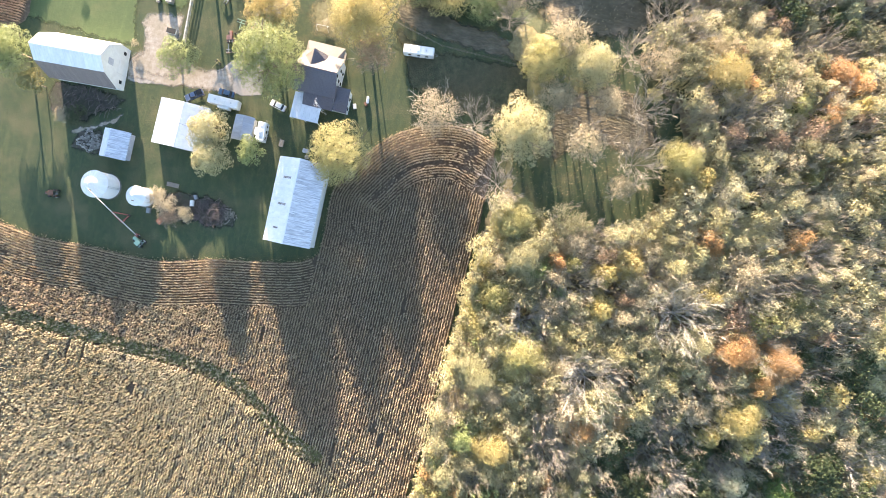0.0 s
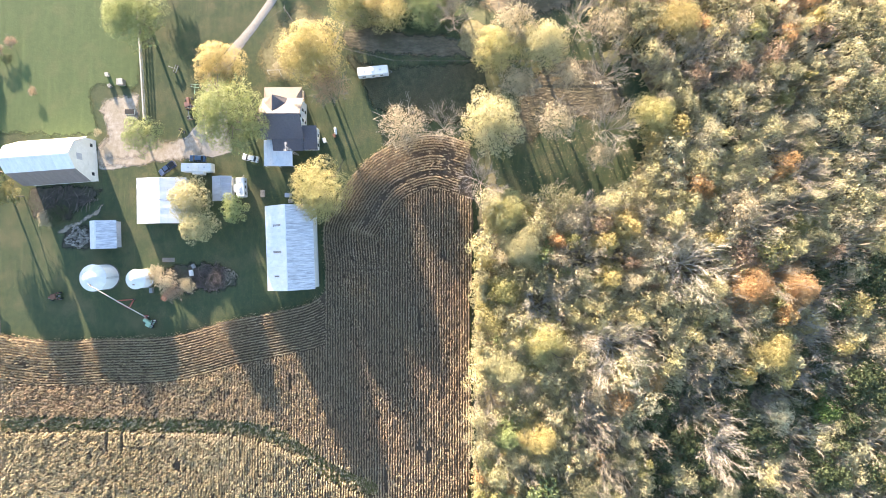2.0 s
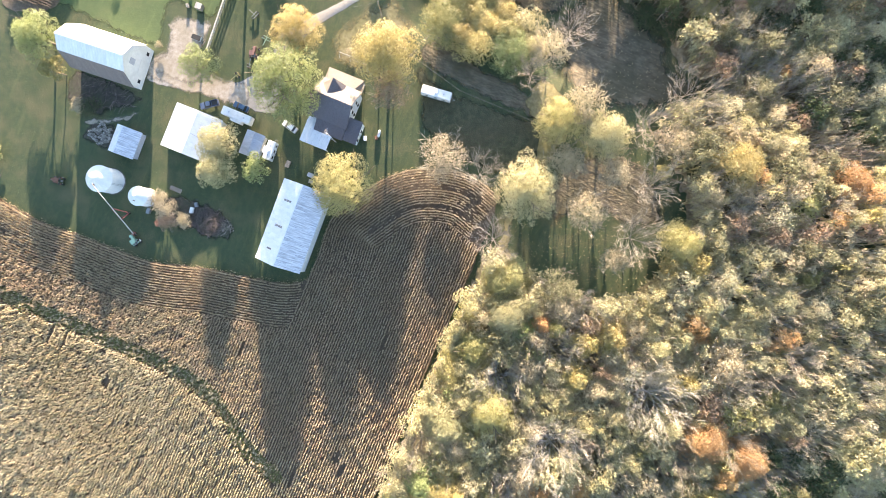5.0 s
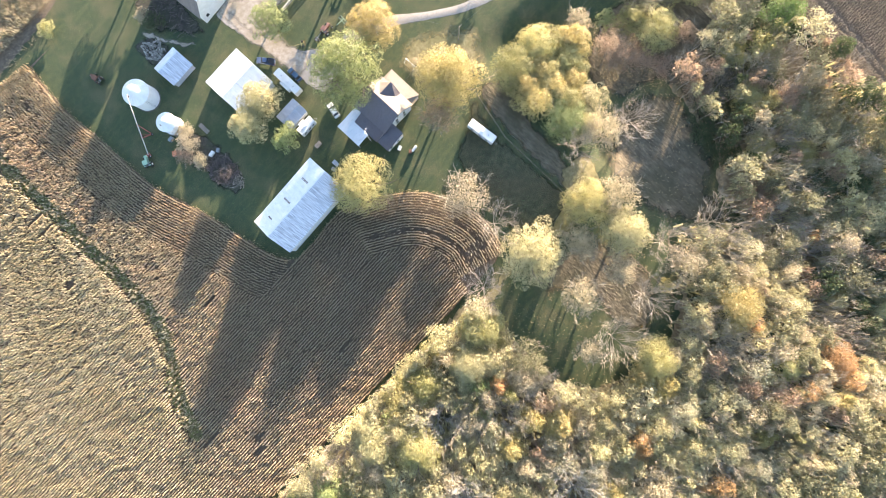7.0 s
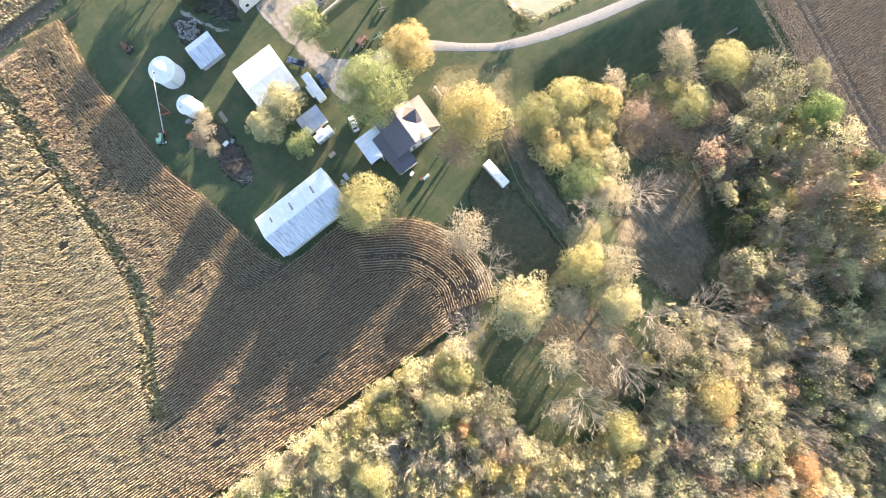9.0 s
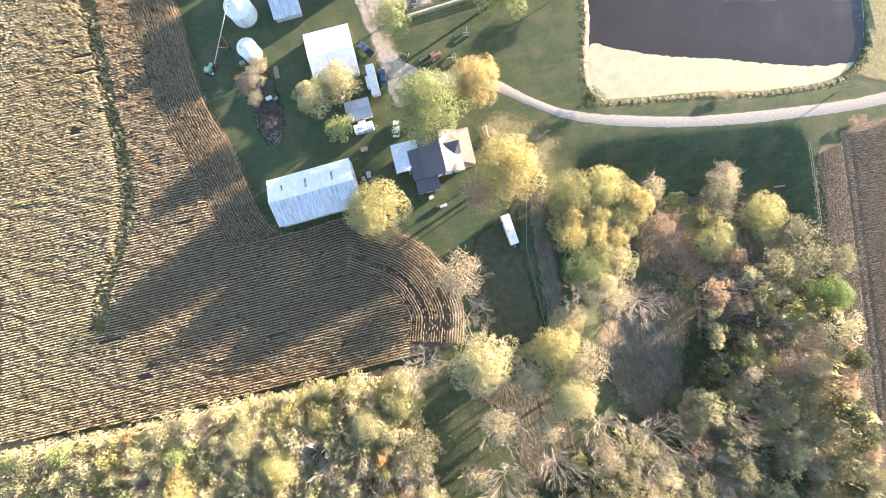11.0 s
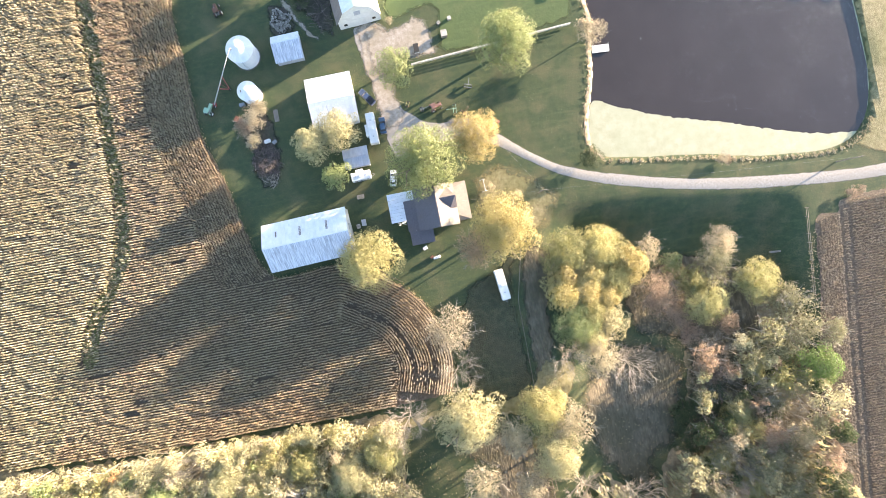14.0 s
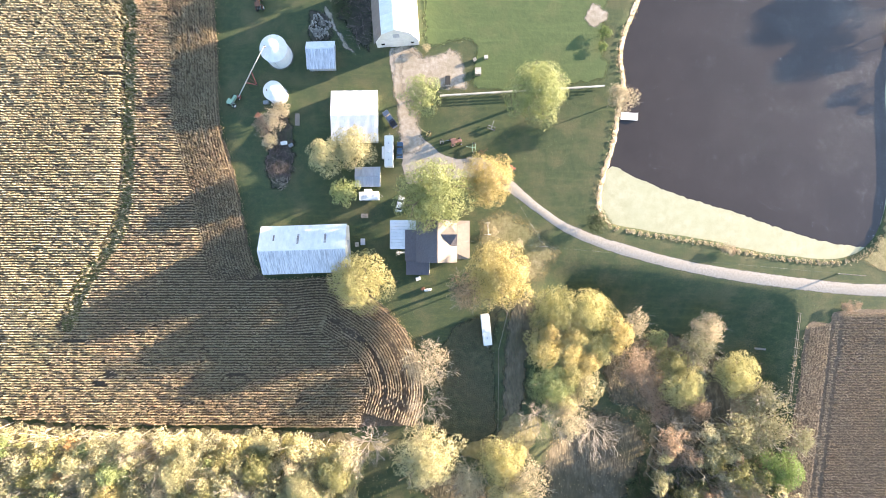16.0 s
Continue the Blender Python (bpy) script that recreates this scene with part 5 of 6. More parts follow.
def house():
    top = thing("house", pose(-1.8, 0.4, 0, 0, 0, 0), "white farmhouse with grey shingle roofs and porches", "house")

    def block(name, lo, hi, mat=WHITE_PAINT):
        return part(name, box(lo, hi, 0.02), mat, top)

    def gable_wall(y, xa, xb, eave, xr, peak, t=0.12):
        bm = bmesh.new()
        pts = [(xa, eave - 0.02), (xb, eave - 0.02), (xr, peak)]
        a, b = [bm.verts.new((x, y - t, z)) for x, z in pts], [bm.verts.new((x, y + t, z)) for x, z in pts]
        bm.faces.new(a)
        bm.faces.new(b[::-1])
        for i in range(3):
            bm.faces.new((a[i], b[i], b[(i + 1) % 3], a[(i + 1) % 3]))
        return part("gable", bm, WHITE_PAINT, top)

    def shingles(a, b, c, d, mat, rows=9, name="roof"):
        """A roof plane, ridge a-b, eave d-c, laid in overlapping courses."""
        a, b, c, d = map(Vector, (a, b, c, d))
        roof = part(name, slab([d, c, b, a], 0.12), mat, top)
        nrm = (c - d).cross(a - d).normalized()
        for i in range(rows):
            u, v = i / rows, (i + 1) / rows
            p, q, s, t = d.lerp(a, u), c.lerp(b, u), c.lerp(b, v), d.lerp(a, v)
            part("shingle_course", slab([p + nrm * 0.05, q + nrm * 0.05, s + nrm * 0.02, t + nrm * 0.02], 0.025), mat, roof)
        return roof

    def window(x, y, z, axis, s):
        w = 0.55
        lo, hi = ((x - w, y - 0.06, z), (x + w, y + 0.06, z + 1.4)) if axis == "x" else ((x - 0.06, y - w, z), (x + 0.06, y + w, z + 1.4))
        f = part("window", box(lo, hi, 0.02), WHITE_PAINT, top, "white framed sash window")
        off = 0.03 * s
        lo2, hi2 = ((x - w + 0.1, y - 0.05 + off, z + 0.1), (x + w - 0.1, y + 0.05 + off, z + 1.3)) if axis == "x" else ((x - 0.05 + off, y - w + 0.1, z + 0.1), (x + 0.05 + off, y + w - 0.1, z + 1.3))
        part("pane", box(lo2, hi2), GLASS_DARK, f, "dark glass pane")

    # two-storey body, ridge along y
    block("wall", (-5.6, -5.4, 0), (5.2, 5.6, 4.4))
    gable_wall(-5.3, -5.5, 5.1, 4.4, 0.1, 7.7)
    gable_wall(5.5, -5.5, 5.1, 4.4, 0.1, 7.7)
    # sunward slopes get the lit cream copy, slopes turned away the grey shingle
    shingles((0.1, -5.9, 7.9), (0.1, 6.1, 7.9), (-6.0, 6.1, 4.25), (-6.0, -5.9, 4.25), SHINGLE)
    shingles((0.1, 6.1, 7.9), (0.1, -5.9, 7.9), (5.6, -5.9, 4.25), (5.6, 6.1, 4.25), SUN_SIDE_CREAM)
    part("ridge_cap", box((-0.05, -5.9, 7.87), (0.25, 6.1, 7.98), 0.03), SHINGLE, top)
    # cross gable to the east
    shingles((0.9, 2.0, 7.5), (5.6, 2.0, 7.5), (5.6, -1.2, 4.6), (3.6, -1.2, 5.6), SHINGLE, 5)
    shingles((5.6, 2.0, 7.5), (0.9, 2.0, 7.5), (3.6, 5.2, 5.6), (5.6, 5.2, 4.6), SUN_SIDE_CREAM, 5)
    bm = bmesh.new()
    a, b = [bm.verts.new((5.25, y, z)) for y, z in ((-1.0, 4.4), (5.0, 4.4), (2.0, 7.3))], [bm.verts.new((5.4, y, z)) for y, z in ((-1.0, 4.4), (5.0, 4.4), (2.0, 7.3))]
    bm.faces.new(a)
    bm.faces.new(b[::-1])
    for i in range(3):
        bm.faces.new((a[i], b[i], b[(i + 1) % 3], a[(i + 1) % 3]))
    part("gable", bm, WHITE_PAINT, top)
    # hipped east porch on posts
    for a, b, c, d in (((5.3, 4.6, 3.7), (5.3, -3.2, 3.7), (9.3, -5.0, 2.8), (9.3, 6.0, 2.8)), ((5.3, -3.2, 3.7), (5.3, -3.3, 3.7), (5.3, -5.0, 2.8), (9.3, -5.0, 2.8)), ((5.3, 4.7, 3.7), (5.3, 4.6, 3.7), (9.3, 6.0, 2.8), (5.3, 6.0, 2.8))):
        shingles(a, b, c, d, SUN_SIDE_CREAM, 5, "porch_roof")
    part("porch_floor", box((5.2, -4.8, 0), (9.1, 5.8, 0.35), 0.03), TIMBER, top)
    for y in (-4.6, -1.2, 2.2, 5.6):
        part("porch_post", box((8.8, y - 0.08, 0.35), (8.96, y + 0.08, 2.75), 0.01), WHITE_PAINT, top)
    # west ell
    block("wall", (-8.4, -9.2, 0), (-2.3, -5.4, 3.0))
    block("wall", (-8.4, -5.4, 0), (-5.6, 3.2, 3.0))
    shingles((-2.2, -9.5, 4.1), (-2.2, -5.4, 4.3), (-8.9, -5.4, 2.9), (-8.9, -9.5, 2.9), SHINGLE, 8)
    shingles((-5.4, -5.4, 4.2), (-5.4, 3.4, 4.2), (-9.2, 3.4, 2.9), (-9.2, -5.4, 2.9), SHINGLE, 6)
    # west carport of pale sheet metal
    for i in range(9):
        y = -2.1 + i * 0.93
        part("porch_panel", slab([(-13.6, y, 2.65), (-9.0 if y < 3 else -6.0, y, 2.85), (-9.0 if y < 3 else -6.0, y + 0.9, 2.85), (-13.6, y + 0.9, 2.65)], 0.05), WHITE_METAL, top)
    for x, y in ((-13.4, -1.9), (-13.4, 2.2), (-13.4, 6.1), (-9.6, -1.9)):
        part("porch_post", box((x - 0.07, y - 0.07, 0), (x + 0.07, y + 0.07, 2.6), 0.01), WHITE_PAINT, top)
    for y in (-3.4, 0.4, 3.6):
        window(5.22, y, 1.0, "y", 1)
    for x in (-3.6, -0.6, 2.4):
        for z in (0.9, 3.0):
            window(x, -5.42, z, "x", -1) if x > -2 else None
            window(x, 5.62, z, "x", 1)
    for x in (-7.2, -4.4):
        window(x, -9.22, 0.9, "x", -1)
    window(0.1, -5.42, 5.2, "x", -1)


house()


def bin_tower(name, x, y, r, wall, cone, label):
    """A round corrugated grain bin with a ribbed cone roof, hatch and ladder."""
    top = thing(name, pose(x, y, 0), label, "grain bin", "grain bins")
    bm = bmesh.new()
    n, rings = 40, int(wall / 0.2)
    prev = None
    for i in range(rings + 1):
        rr = r + 0.03 * (i % 2)
        loop = [bm.verts.new((rr * math.cos(2 * math.pi * k / n), rr * math.sin(2 * math.pi * k / n), wall * i / rings)) for k in range(n)]
        if prev:
            for k in range(n):
                bm.faces.new((prev[k], prev[(k + 1) % n], loop[(k + 1) % n], loop[k]))
        prev = loop
    part("wall", bm, GALVANIZED, top)
    shared = None
    k = 24
    for i in range(k):
        if shared is None:
            h = math.pi / k
            R = r + 0.25
            bm = slab([(R * math.cos(-h), R * math.sin(-h), wall - 0.1), (R * math.cos(h), R * math.sin(h), wall - 0.1), (0.35 * math.cos(h), 0.35 * math.sin(h), wall + cone), (0.35 * math.cos(-h), 0.35 * math.sin(-h), wall + cone)], 0.04)
            add_slab(bm, [(R, -0.04, wall - 0.05), (R, 0.04, wall - 0.05), (0.35, 0.03, wall + cone + 0.06), (0.35, -0.03, wall + cone + 0.06)], 0.05)
            ob = part("roof_panel", bm, GALVANIZED, top)
            shared = ob.data
        else:
            ob = new("roof_panel", shared)
            ob.parent = top
        ob.rotation_euler = (0, 0, 2 * math.pi * i / k)
    part("cap", rod((0, 0, wall + cone - 0.08), (0, 0, wall + cone + 0.12), 0.45, 0.3, 16), GALVANIZED, top)
    part("hatch", box((-r * 0.62, -0.35, wall + cone * 0.36), (-r * 0.42, 0.25, wall + cone * 0.58), 0.03), RUST, top, "dark open roof hatch")
    bm = bmesh.new()
    for s in (-0.2, 0.2):
        add_rod(bm, (s, -r - 0.15, 0.3), (s, -r - 0.15, wall), 0.025, sides=6)
    for i in range(int(wall / 0.35)):
        add_rod(bm, (-0.2, -r - 0.15, 0.4 + 0.35 * i), (0.2, -r - 0.15, 0.4 + 0.35 * i), 0.015, sides=5)
    part("ladder", bm, STEEL, top)
    part("base", rod((0, 0, -0.05), (0, 0, 0.15), r + 0.3, r + 0.3, 32), STONE, top, "concrete footing")


bin_tower("grain_bin", -47.7, 54.6, 3.65, 5.2, 1.9, "large round white grain bin with cone roof")
bin_tower("grain_bin", -48.2, 43.1, 2.65, 4.2, 1.4, "smaller round white grain bin with cone roof")


def auger():
    top = thing("grain_auger", pose(0, 0, 0), "red and white grain auger leaning on the bin", "auger")
    a, b = Vector((-59.6, 42.6, 0.7)), Vector((-49.6, 53.9, 7.4))
    part("tube", rod(a, b, 0.14, 0.14, 10), BOARD, top)
    c, d = a.lerp(b, 0.30), a.lerp(b, 0.52)
    side = (b - a).cross(Vector((0, 0, 1))).normalized()
    axle = Vector((-55.6, 47.2, 0.45))
    for s in (-1, 1):
        foot = axle + side * 1.6 * s
        part("strut", rod(foot, c + side * 0.1 * s, 0.16), RED, top)
        part("strut", rod(foot, d + side * 0.1 * s, 0.16), RED, top)
        w = part("wheel", rod(foot - side * 0.12, foot + side * 0.12, 0.42, 0.42, 16), RUBBER, top)
        part("rim", rod(foot - side * 0.14, foot + side * 0.14, 0.2, 0.2, 12), STEEL, w)
    part("axle", rod(axle - side * 1.6, axle + side * 1.6, 0.05), RED, top)
    part("hopper", box((a.x - 0.5, a.y - 0.5, 0.15), (a.x + 0.5, a.y + 0.5, 0.75), 0.05), RED, top)
    part("spout", rod(b, b + Vector((0.4, 0.4, -0.5)), 0.15, 0.13), STEEL, top)


auger()


def tractor(name, at, mat, label, big=1.0):
    top = thing(name, at @ Matrix.Scale(big, 4), label, "tractor")
    part("hood", box((0.2, -0.4, 0.75), (2.1, 0.4, 1.5), 0.12), mat, top)
    part("chassis", box((-0.9, -0.3, 0.5), (2.2, 0.3, 0.8), 0.05), STEEL, top)
    part("seat", box((-0.8, -0.28, 1.25), (-0.3, 0.28, 1.6), 0.08), RUBBER, top)
    part("canopy", box((-1.0, -0.75, 2.3), (0.4, 0.75, 2.4), 0.04), mat, top)
    for x in (-0.9, 0.3):
        for y in (-0.65, 0.65):
            part("post", rod((x, y, 1.2), (x, y, 2.3), 0.035), STEEL, top)
    part("steering_wheel", rod((-0.05, 0, 1.65), (0.0, 0, 1.7), 0.2, 0.2, 12), RUBBER, top)
    for y in (-1, 1):
        part("fender", box((-1.2, y * 0.85 - 0.25, 1.35), (-0.1, y * 0.85 + 0.25, 1.45), 0.04), mat, top)
        for x, r, w in ((-0.65, 0.75, 0.24), (1.75, 0.42, 0.15)):
            t = part("wheel", rod((x, y * 0.9 - w, r), (x, y * 0.9 + w, r), r, r, 18), RUBBER, top)
            part("rim", rod((x, y * 0.9 - w - 0.02, r), (x, y * 0.9 + w + 0.02, r), r * 0.5, r * 0.5, 12), WHITE_PAINT, t)
    part("exhaust", rod((1.4, 0.2, 1.45), (1.4, 0.2, 2.2), 0.04), STEEL, top)


tractor("tractor", pose(-61.3, 41.0, 0, 0, 0, 60), GREEN, "pale green tractor at the foot of the auger")
tractor("tractor", pose(3.2, 29.4, 0, 0, 0, 12), FADED, "faded red tractor parked on the grass")
tractor("tractor", pose(-53.4, 68.8, 0, 0, 0, 100), RUST, "rusty old tractor in the shaded grass")
tractor("riding_mower", pose(19.8, 22.0, 0, 0, 0, -20), RED, "small red riding mower by the drive", 0.6)


def car(at, mat, label, pickup=False, name="car"):
    top = thing(name, at, label, "pickup" if pickup else "car", "parked vehicles")
    L = 2.75 if pickup else 2.35
    bm = bmesh.new()
    prof = [(-L, 0.35), (-L, 0.95), (-L + 0.35, 1.05), (L - 1.25, 1.02), (L - 0.15, 0.85), (L, 0.7), (L, 0.35)]
    rings = []
    for y, inset in ((-0.9, 0.06), (-0.78, 0.0), (0.78, 0.0), (0.9, 0.06)):
        rings.append([bm.verts.new((x * (1 - inset * 0.3), y, z - inset * (z > 0.6))) for x, z in prof])
    for a, b in zip(rings, rings[1:]):
        for i in range(len(prof)):
            j = (i + 1) % len(prof)
            bm.faces.new((a[i], a[j], b[j], b[i]))
    bm.faces.new(rings[0][::-1])
    bm.faces.new(rings[-1])
    body = part("body", bm, mat, top)
    x0, x1, x2, x3 = (-0.7, -0.5, 0.75, 1.35) if pickup else (-1.9, -1.35, 0.35, 1.15)
    bm = bmesh.new()
    vs = [bm.verts.new(p) for p in ((x0, -0.82, 1.02), (x3, -0.82, 1.0), (x3, 0.82, 1.0), (x0, 0.82, 1.02), (x1, -0.64, 1.5), (x2, -0.64, 1.5), (x2, 0.64, 1.5), (x1, 0.64, 1.5))]
    for f in ((0, 1, 5, 4), (1, 2, 6, 5), (2, 3, 7, 6), (3, 0, 4, 7), (4, 5, 6, 7)):
        bm.faces.new([vs[i] for i in f])
    part("glasshouse", bm, GLASS_DARK, body, "dark car windows")
    part("roof", box((x1 - 0.05, -0.66, 1.48), (x2 + 0.05, 0.66, 1.55), 0.03), mat, body)
    if pickup:
        part("bed", box((-2.6, -0.72, 1.0), (-0.85, 0.72, 1.07)), RUBBER, body, "dark open load bed")
        for y in (-0.82, 0.82):
            part("bed_side", box((-2.7, y - 0.07, 0.95), (-0.75, y + 0.07, 1.25), 0.03), NAVY, body)
        part("tailgate", box((-2.74, -0.8, 0.9), (-2.64, 0.8, 1.24), 0.02), mat, body)
    for x in (-L + 0.85, L - 0.85):
        for y in (-0.8, 0.8):
            t = part("wheel", rod((x, y - 0.11, 0.33), (x, y + 0.11, 0.33), 0.33, 0.33, 18), RUBBER, top)
            part("rim", rod((x, y - 0.12, 0.33), (x, y + 0.12, 0.33), 0.19, 0.19, 12), STEEL, t)
    for y in (-0.65, 0.65):
        part("headlight", box((L - 0.1, y - 0.18, 0.62), (L + 0.02, y + 0.18, 0.76), 0.03), WHITE_PAINT, top)
        part("tail_light", box((-L - 0.02, y - 0.18, 0.72), (-L + 0.06, y + 0.18, 0.88), 0.02), RED, top)
    for z, x in ((0.42, L + 0.03), (0.45, -L - 0.03)):
        part("bumper", box((x - 0.08, -0.85, z - 0.1), (x + 0.08, 0.85, z + 0.1), 0.03), STEEL, top)


car(pose(-12.7, 27.1, 0.07, 0, 0, 88), BLUE, "blue car parked beside the camper")
car(pose(-15.6, 36.1, 0.03, 0, 0, 125), SLATE, "slate blue pickup with a black load bed by the garage", True, "pickup")
car(pose(-12.6, 11.5, 0.03, 0, 0, 77), WHITE_PAINT, "white car parked in the house's shade")


def camper(at, long, wide, label, slide=True, name="camper_trailer"):
    top = thing(name, at, label, "camper", "campers and trailers")
    h = long / 2
    part("body", box((-h, -wide / 2, 0.6), (h, wide / 2, 2.85), 0.18), WHITE_PAINT, top)
    part("chassis", box((-h + 0.2, -wide / 2 + 0.2, 0.42), (h - 0.2, wide / 2 - 0.2, 0.62), 0.03), STEEL, top)
    part("stripe", box((-h + 0.3, -wide / 2 - 0.012, 1.1), (h - 0.3, wide / 2 + 0.012, 1.3)), GREY_METAL, top, "grey side stripe")
    if slide:
        part("slide_out", box((-h * 0.45, wide / 2 - 0.02, 0.9), (h * 0.3, wide / 2 + 0.75, 2.6), 0.05), WHITE_PAINT, top)
    part("air_conditioner", box((-0.5, -0.4, 2.83), (0.5, 0.4, 3.1), 0.08), WHITE_PAINT, top)
    for x in (-h * 0.55, h * 0.5):
        part("roof_vent", box((x - 0.2, -0.2, 2.84), (x + 0.2, 0.2, 2.94), 0.03), GREY_METAL, top)
    for x in (-h * 0.6, 0.1, h * 0.55):
        part("window", box((x - 0.45, -wide / 2 - 0.02, 1.5), (x + 0.45, -wide / 2 + 0.02, 2.1), 0.01), GLASS_DARK, top)
    part("door", box((h * 0.25, -wide / 2 - 0.025, 0.7), (h * 0.25 + 0.7, -wide / 2 + 0.02, 2.5), 0.01), WHITE_PAINT, top)
    for x in (-0.6, 0.35):
        for y in (-1, 1):
            t = part("wheel", rod((x, y * (wide / 2 - 0.14) - 0.12, 0.36), (x, y * (wide / 2 - 0.14) + 0.12, 0.36), 0.36, 0.36, 16), RUBBER, top)
            part("rim", rod((x, y * (wide / 2 - 0.14) - 0.13, 0.36), (x, y * (wide / 2 - 0.14) + 0.13, 0.36), 0.2, 0.2, 12), STEEL, t)
    for y in (-0.6, 0.6):
        part("tongue", rod((h - 0.1, y, 0.5), (h + 1.1, 0, 0.5), 0.05), STEEL, top)
    part("jack", rod((h + 0.9, 0, 0), (h + 0.9, 0, 0.7), 0.04), STEEL, top)


camper(pose(-15.7, 26.4, 0.02, 0, 0, 90), 8.9, 2.5, "white travel trailer with a slide-out by the drive")
camper(pose(-21.5, 13.6, 0.02, 0, 0, 2), 5.6, 2.4, "small white camper beside the tool shed")
camper(pose(12.4, -25.1, 0.02, 0, 0, -84), 8.9, 2.5, "long white trailer on the shaded paddock", False)


# ---- fences, poles ----
def fence_line(name, a, b, n, mats, rails, post, label, tall=1.2, broad=0.06):
    top = thing(name, pose(0, 0, 0), label, "fence")
    a, b = np.array(a, float), np.array(b, float)
    pts = [a + (b - a) * i / n for i in range(n + 1)]
    pts = [(x, y, ground_height(x, y)) for x, y in pts]
    for x, y, z in pts:
        part("post", box((x - post, y - post, z - 0.1), (x + post, y + post, z + tall), 0.01), mats, top)
    for (x, y, z), (u, v, w) in zip(pts, pts[1:]):
        for h in rails:
            part("rail", rod((x, y, z + h), (u, v, w + h), broad, broad, 5), mats, top)


top = thing("board_fence", pose(0, 0, 0), "weathered whitish board fence with a flat top rail", "fence")
for i in range(16):
    x0, x1 = -1.0 + i * 2.98, -1.0 + (i + 1) * 2.98
    y0, y1 = 42.8 + (x0 + 1) * 0.0585, 42.8 + (x1 + 1) * 0.0585
    part("post", box((x0 - 0.08, y0 - 0.08, -0.1), (x0 + 0.08, y0 + 0.08, 1.2), 0.01), BOARD, top)
    part("top_rail", slab([(x0, y0 - 0.2, 1.24), (x1, y1 - 0.2, 1.24), (x1, y1 + 0.2, 1.24), (x0, y0 + 0.2, 1.24)], 0.06), BOARD, top)
    for z in (0.35, 0.75):
        part("board", slab([(x0, y0 - 0.11, z + 0.15), (x1, y1 - 0.11, z + 0.15), (x1, y1 - 0.08, z + 0.15), (x0, y0 - 0.08, z + 0.15)], 0.22), BOARD, top)
fence_line("wire_fence", (16.2, -31), (16.0, -57), 10, BARK, (0.5, 1.05), 0.07, "weathered post and rail fence across the paddock", 1.2, 0.045)
fence_line("wire_fence", (16.0, -57), (15.6, -104), 18, BARK, (0.5, 1.05), 0.07, "weathered post and rail fence running into the trees", 1.2, 0.045)
fence_line("wire_fence", (16.2, -31), (20.5, -13.5), 7, TIMBER, (0.5, 1.05), 0.06, "weathered post and rail fence by the trailer", 1.1, 0.035)
fence_line("wire_fence", (20.5, -13.5), (29, -16.5), 4, TIMBER, (0.5, 1.05), 0.06, "weathered post and rail fence at the lawn", 1.1, 0.035)
fence_line("wire_fence", (104.3, -20.5), (101.8, -46), 10, TIMBER, (0.5, 1.1), 0.08, "dark weathered fence beside the brown field", 1.3, 0.05)


def pole(x, y, tall, label):
    top = thing("utility_pole", pose(x, y, ground_height(x, y)), label, "pole", "utility poles")
    part("post", rod((0, 0, -0.2), (0, 0, tall), 0.19, 0.15, 10), TIMBER, top)
    part("crossarm", box((-0.9, -0.06, tall - 0.6), (0.9, 0.06, tall - 0.48), 0.01), TIMBER, top)
    for u in (-0.8, 0, 0.8):
        part("insulator", rod((u, 0, tall - 0.48), (u, 0, tall - 0.32), 0.05, 0.03, 8), STONE, top)


pole(28.2, -1.0, 7.5, "weathered utility pole on the lawn")
pole(116.0, -9.0, 8.0, "weathered utility pole beside the drive")


def cable(a, b, sag, label):
    """A hanging wire between two points."""
    a, b = Vector(a), Vector(b)
    bm = bmesh.new()
    pts = [a.lerp(b, i / 16) - Vector((0, 0, sag * 4 * (i / 16) * (1 - i / 16))) for i in range(17)]
    for p, q in zip(pts, pts[1:]):
        add_rod(bm, p, q, 0.009, sides=4)
    ob = part("power_line", bm, STEEL)
    tagged(ob, label, "cable", "power lines")


cable((28.2, -1.0, 7.1), (116, -9, 7.5), 1.2, "thin power line hung between two poles")
cable((28.2, -1.0, 7.1), (4.8, 0.6, 6.2), 0.5, "thin power line from the pole to the house")
cable((28.2, -1.0, 7.1), (12, 26, 6.5), 0.5, "thin power line from the pole to the trees")


# ---- yard clutter ----
def lattice_mast():
    top = thing("antenna_mast", pose(-11.6, -2.6, 0), "slender steel lattice antenna mast by the house", "mast")
    legs = [(0.16 * math.cos(a), 0.16 * math.sin(a)) for a in (0.5, 2.6, 4.7)]
    for x, y in legs:
        part("leg", rod((x, y, 0), (x, y, 10.5), 0.025, 0.025, 5), WHITE_PAINT, top)
    for i in range(21):
        (x, y), (u, v) = legs[i % 3], legs[(i + 1) % 3]
        part("brace", rod((x, y, i * 0.5), (u, v, i * 0.5 + 0.5), 0.015, 0.015, 5), WHITE_PAINT, top)
    part("antenna_boom", rod((-1.2, 0, 10.6), (1.2, 0, 10.6), 0.03, 0.03, 6), WHITE_PAINT, top)
    for i in range(8):
        part("antenna_rod", rod((-1.1 + 0.3 * i, -0.7 + 0.05 * i, 10.62), (-1.1 + 0.3 * i, 0.7 - 0.05 * i, 10.62), 0.014, 0.014, 5), WHITE_PAINT, top)


lattice_mast()
r = random.Random(11)


